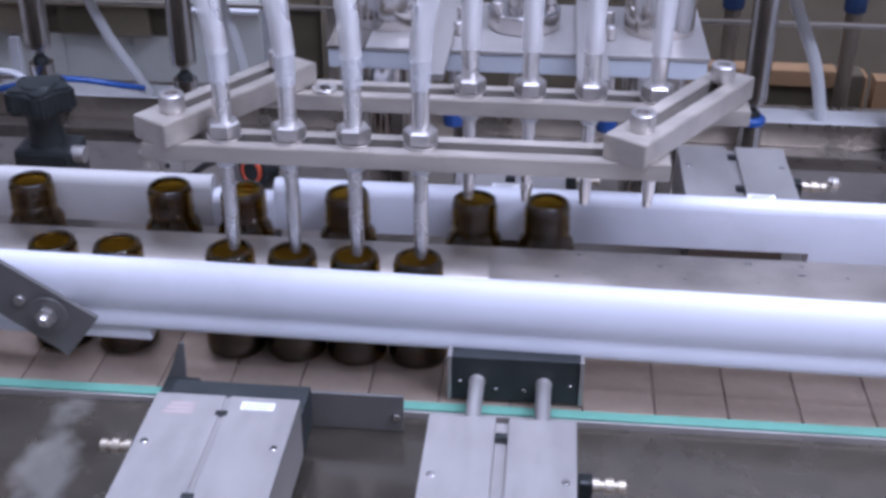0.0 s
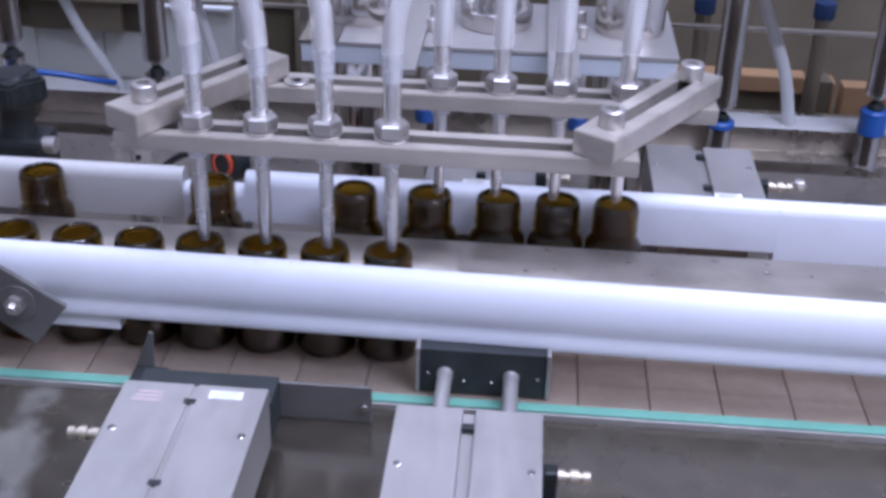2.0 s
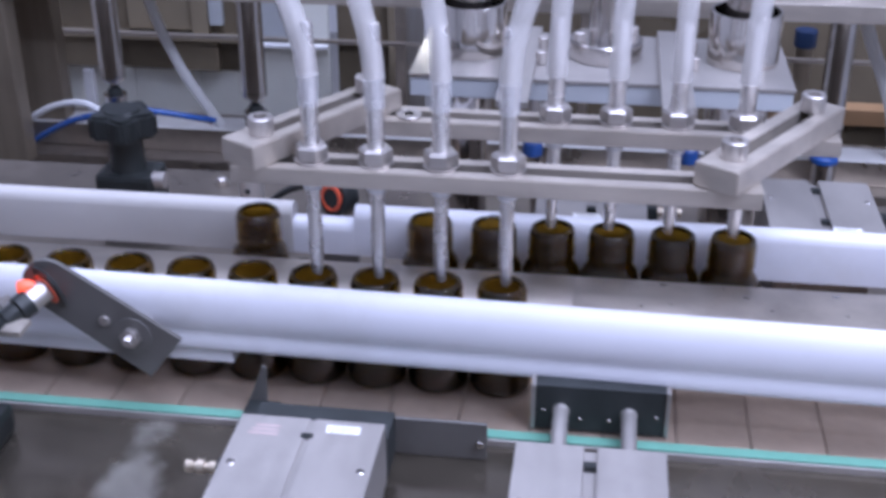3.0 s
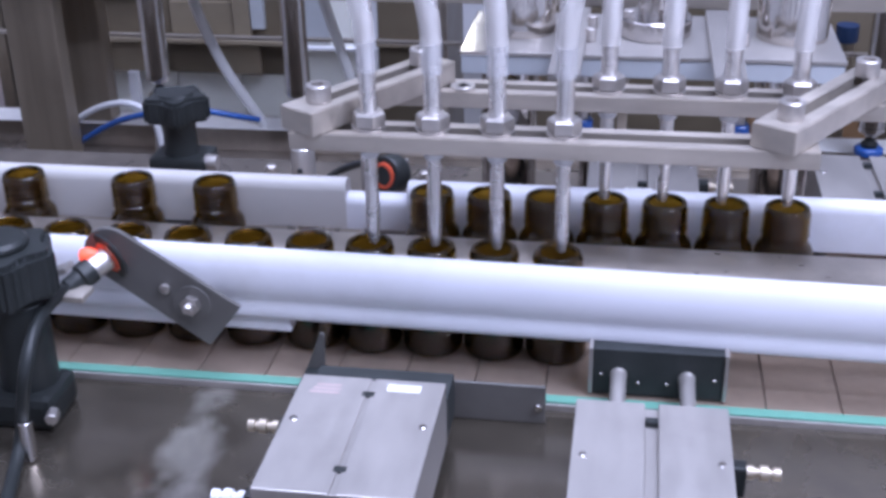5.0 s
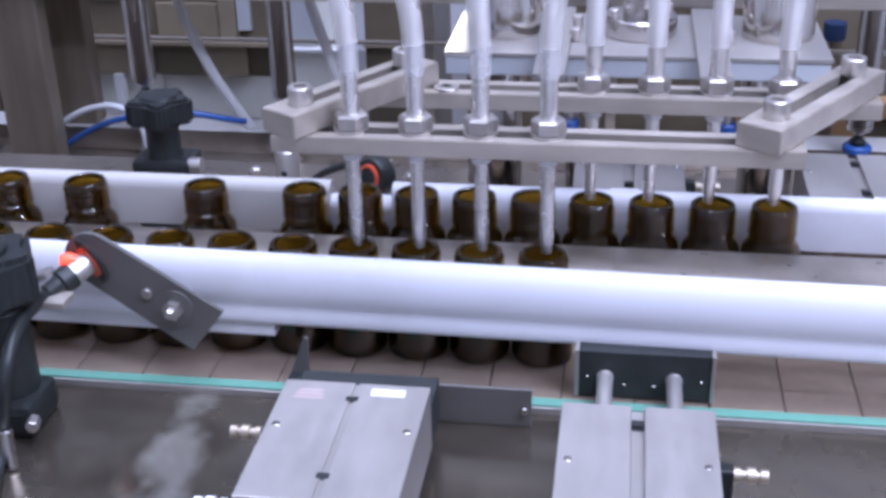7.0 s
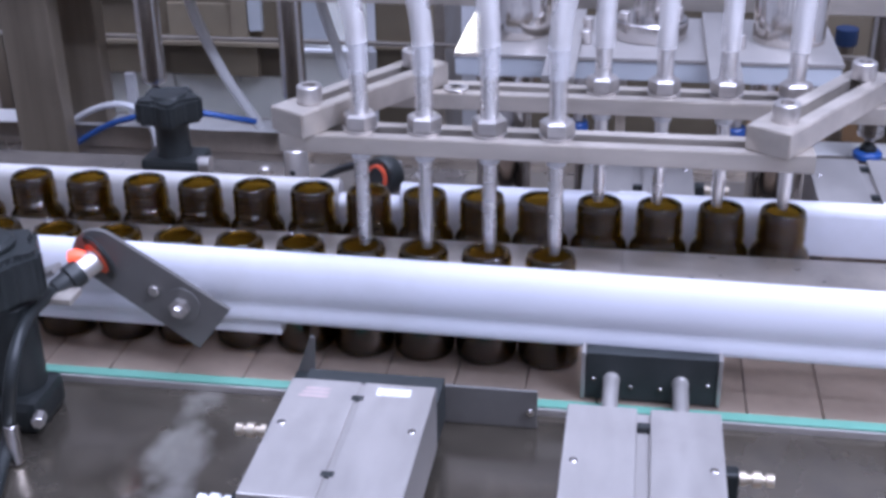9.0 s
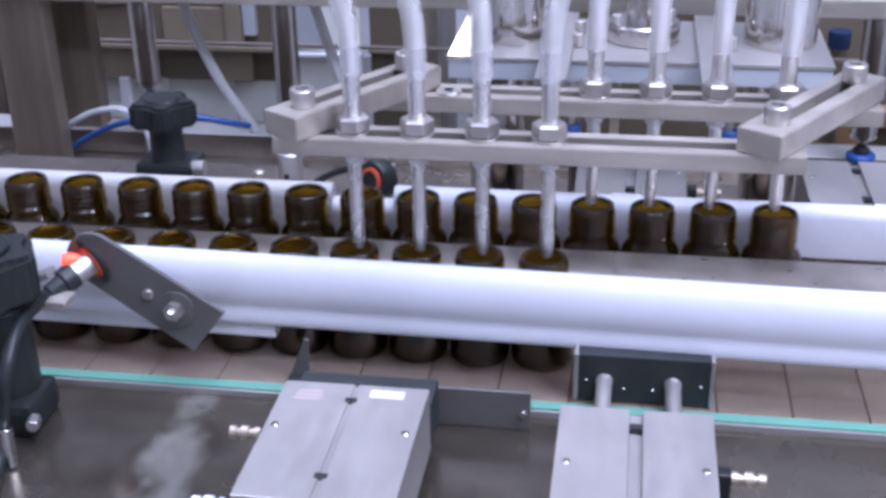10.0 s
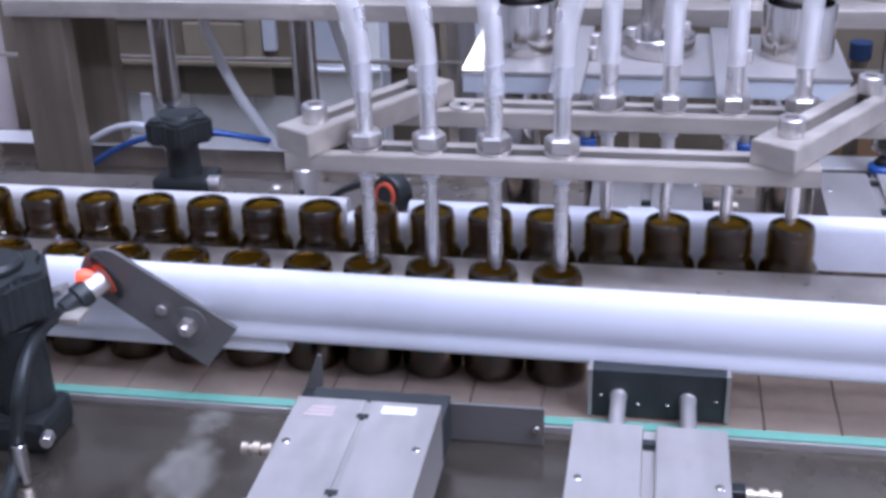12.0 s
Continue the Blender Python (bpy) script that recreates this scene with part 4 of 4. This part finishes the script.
def background():
    t = thing("guard_frame", "bright guard bars and uprights behind the machine", "guard frame")
    part("bar", box(B(), X0, X1, 420, 425, 60, 63, 0.5), ALU, t)
    for x in (-250, -100, 240):
        part("upright", box(B(), x - 4, x + 4, 426, 432, FOOT, 400, 0.5), ALU, t)
    t = thing("brown_cabinet", "dark brown machine cabinet with a bright rail across its windows", "cabinet")
    part("backing", box(B(), -640, -402, 522, 600, -3, 220, 1), BROWN, t)
    part("base", box(B(), -640, -402, 531, 600, FOOT, -3.2, 1), BROWN, t)
    part("cross_rail", box(B(), -640, -402, 506, 521, 29, 33, 0.6), BAND, t, "pale worn rail")
    for x0, x1, y, z0, z1, m, words in ((-640, -541, 514, -2, 28.6, BAND, "olive brown lower panel"), (-520, -478, 517, -2, 28.6, BROWN, "dark brown lower panel"),
                                        (-477, -434, 515, -2, 28.6, BAND, "olive brown lower panel"), (-517, -457, 516, 36, 66, BAND, "dim brown window panel"),
                                        (-456, -441, 512, 33.4, 110, BAND, "pale upright"), (-440, -428, 514, 42, 110, GREY_PANEL, "grey blue pane"),
                                        (-640, -542, 516, 68, 150, BAND, "olive brown upper panel")):
        part("panel", box(B(), x0, x1, y, 521.8, z0, z1, 0.8), m, t, words)
    t = thing("panel_row", "pale grey panels with thin seams behind the machine", "panel")
    for x0, x1 in ((X0, -640), (-639, -520), (-519, -456), (-455, -396)):
        part("panel", box(B(), x0, x1, 524, 530, FOOT, -3.2, 0.5), BACK_PANEL, t)
    t = thing("bright_panel", "polished panel, its reflection painted pale, with a dark cabinet edge above it", "panel")
    # the bright reflection on this sheet is put into its pale colour
    part("sheet", box(B(), -400, -330, 512, 518, FOOT, 120, 0.5), BACK_PANEL, t)
    part("ledge", box(B(), -400, -330, 505, 511.8, 26, 29, 0.4), WHITE, t, "white ledge")
    part("pane", box(B(), -398, -366, 509, 511.8, 33, 118, 0.4), GREY_PANEL, t, "grey blue pane")
    t = thing("brown_cabinet", "dark brown cabinet with a pale rail behind the machine", "cabinet")
    part("body", box(B(), -326, -262, 530, 640, FOOT, 240, 2), BROWN, t)
    part("cross_rail", box(B(), -326, -262, 522, 529.6, 26, 29, 0.5), BAND, t)
    part("post", box(B(), -277, -266, 520, 529.6, FOOT, 240, 0.6), BAND, t)
    lone("pale_board", box(B(), X0, -673, 480, 490, FOOT, 160, 1), PALE_WALL, "pale pink board of a far cabinet", "board")
    for x in (-671, -656):
        lone("dark_upright", box(B(), x, x + 12, 470, 485, FOOT, 260, 1), COLUMN, "dark steel upright behind the machine", "upright")
    lone("brown_panel", box(B(), -220, X1 + 300, 620, 630, FOOT, 230, 0.5), BROWN, "dark brown guard panel", "panel", kind="structure")
    lone("tan_board", box(B(), 10, 110, 500, 520, FOOT, -6, 1), TAN, "broad tan wooden board behind the machine", "board")
    lone("tan_board", box(B(), 111, 178, 500, 520, -21, -6, 1), TAN, "tan wooden board behind the machine", "board")
    lone("brown_box", box(B(), 111, 178, 503, 520, FOOT, -21.2, 1), BROWN, "dark brown box under a tan board", "box")
    lone("brown_box", box(B(), 179, 200, 496, 520, FOOT, -7, 1), BROWN, "dark brown box between tan boards", "box")
    lone("tan_post", box(B(), 201, 204, 498, 520, FOOT, -9, 0.6), TAN, "thin tan wooden edge behind the machine", "post")
    lone("tan_post", box(B(), 212, 260, 502, 520, FOOT, -13, 1), TAN, "tan wooden post behind the machine", "post")
    for x in (78, 176):
        t = thing("hanging_fitting", "blue capped fitting under the upper plate", "air fitting", "hanging fittings")
        bm = B()
        lathe(bm, (x, 470, 58), (0, 0, 1), [(0, 0), (8, 0), (9, 1), (9, 14), (0, 14)], 20)
        part("cap", bm, DARK_BLUE, t, "blue cap")
        bm = B()
        lathe(bm, (x, 470, FOOT), (0, 0, 1), [(0, 0), (6.5, 0), (6.5, 57.8 - FOOT), (0, 57.8 - FOOT)], 14)
        part("stem", bm, COLUMN, t)


def build():
    hall()
    machine_deck()
    guide_strip()
    chains.append(chain(0, 84, "steel table top chain under the front bottles"))
    chains.append(chain(86, 170, "steel table top chain under the rear bottles"))
    front_rail()
    rear_rail()
    middle_guide()
    bottles()
    filling_frame()
    nozzles()
    front_actuators()
    rear_actuators()
    pump_stand()
    farther(back_frame)
    farther(superstructure)
    farther(tubes)
    farther(background)
    star_knob(-408, 227, 70, "black star grip knob on a clamp")
    rear_sensor()
    post_stub()
    front_sensor()
    clamp_stand()
    deck_bolts()


chains = []
build()


# ---- what moves ----
def motions():
    steps = [k * 0.2 for k in range(61)]
    for c in chains:
        walk(c, [(t, pose(t * SPEED * MM, 0, 0)) for t in steps])
    for ob, a, b, y, turn in MOVERS:
        rows = []
        for t in steps:
            x = min(a + SPEED * t, b)
            rows.append((t, pose(x * MM, y * MM, 0.0002, 0, 0, turn)))
        walk(ob, rows)


motions()
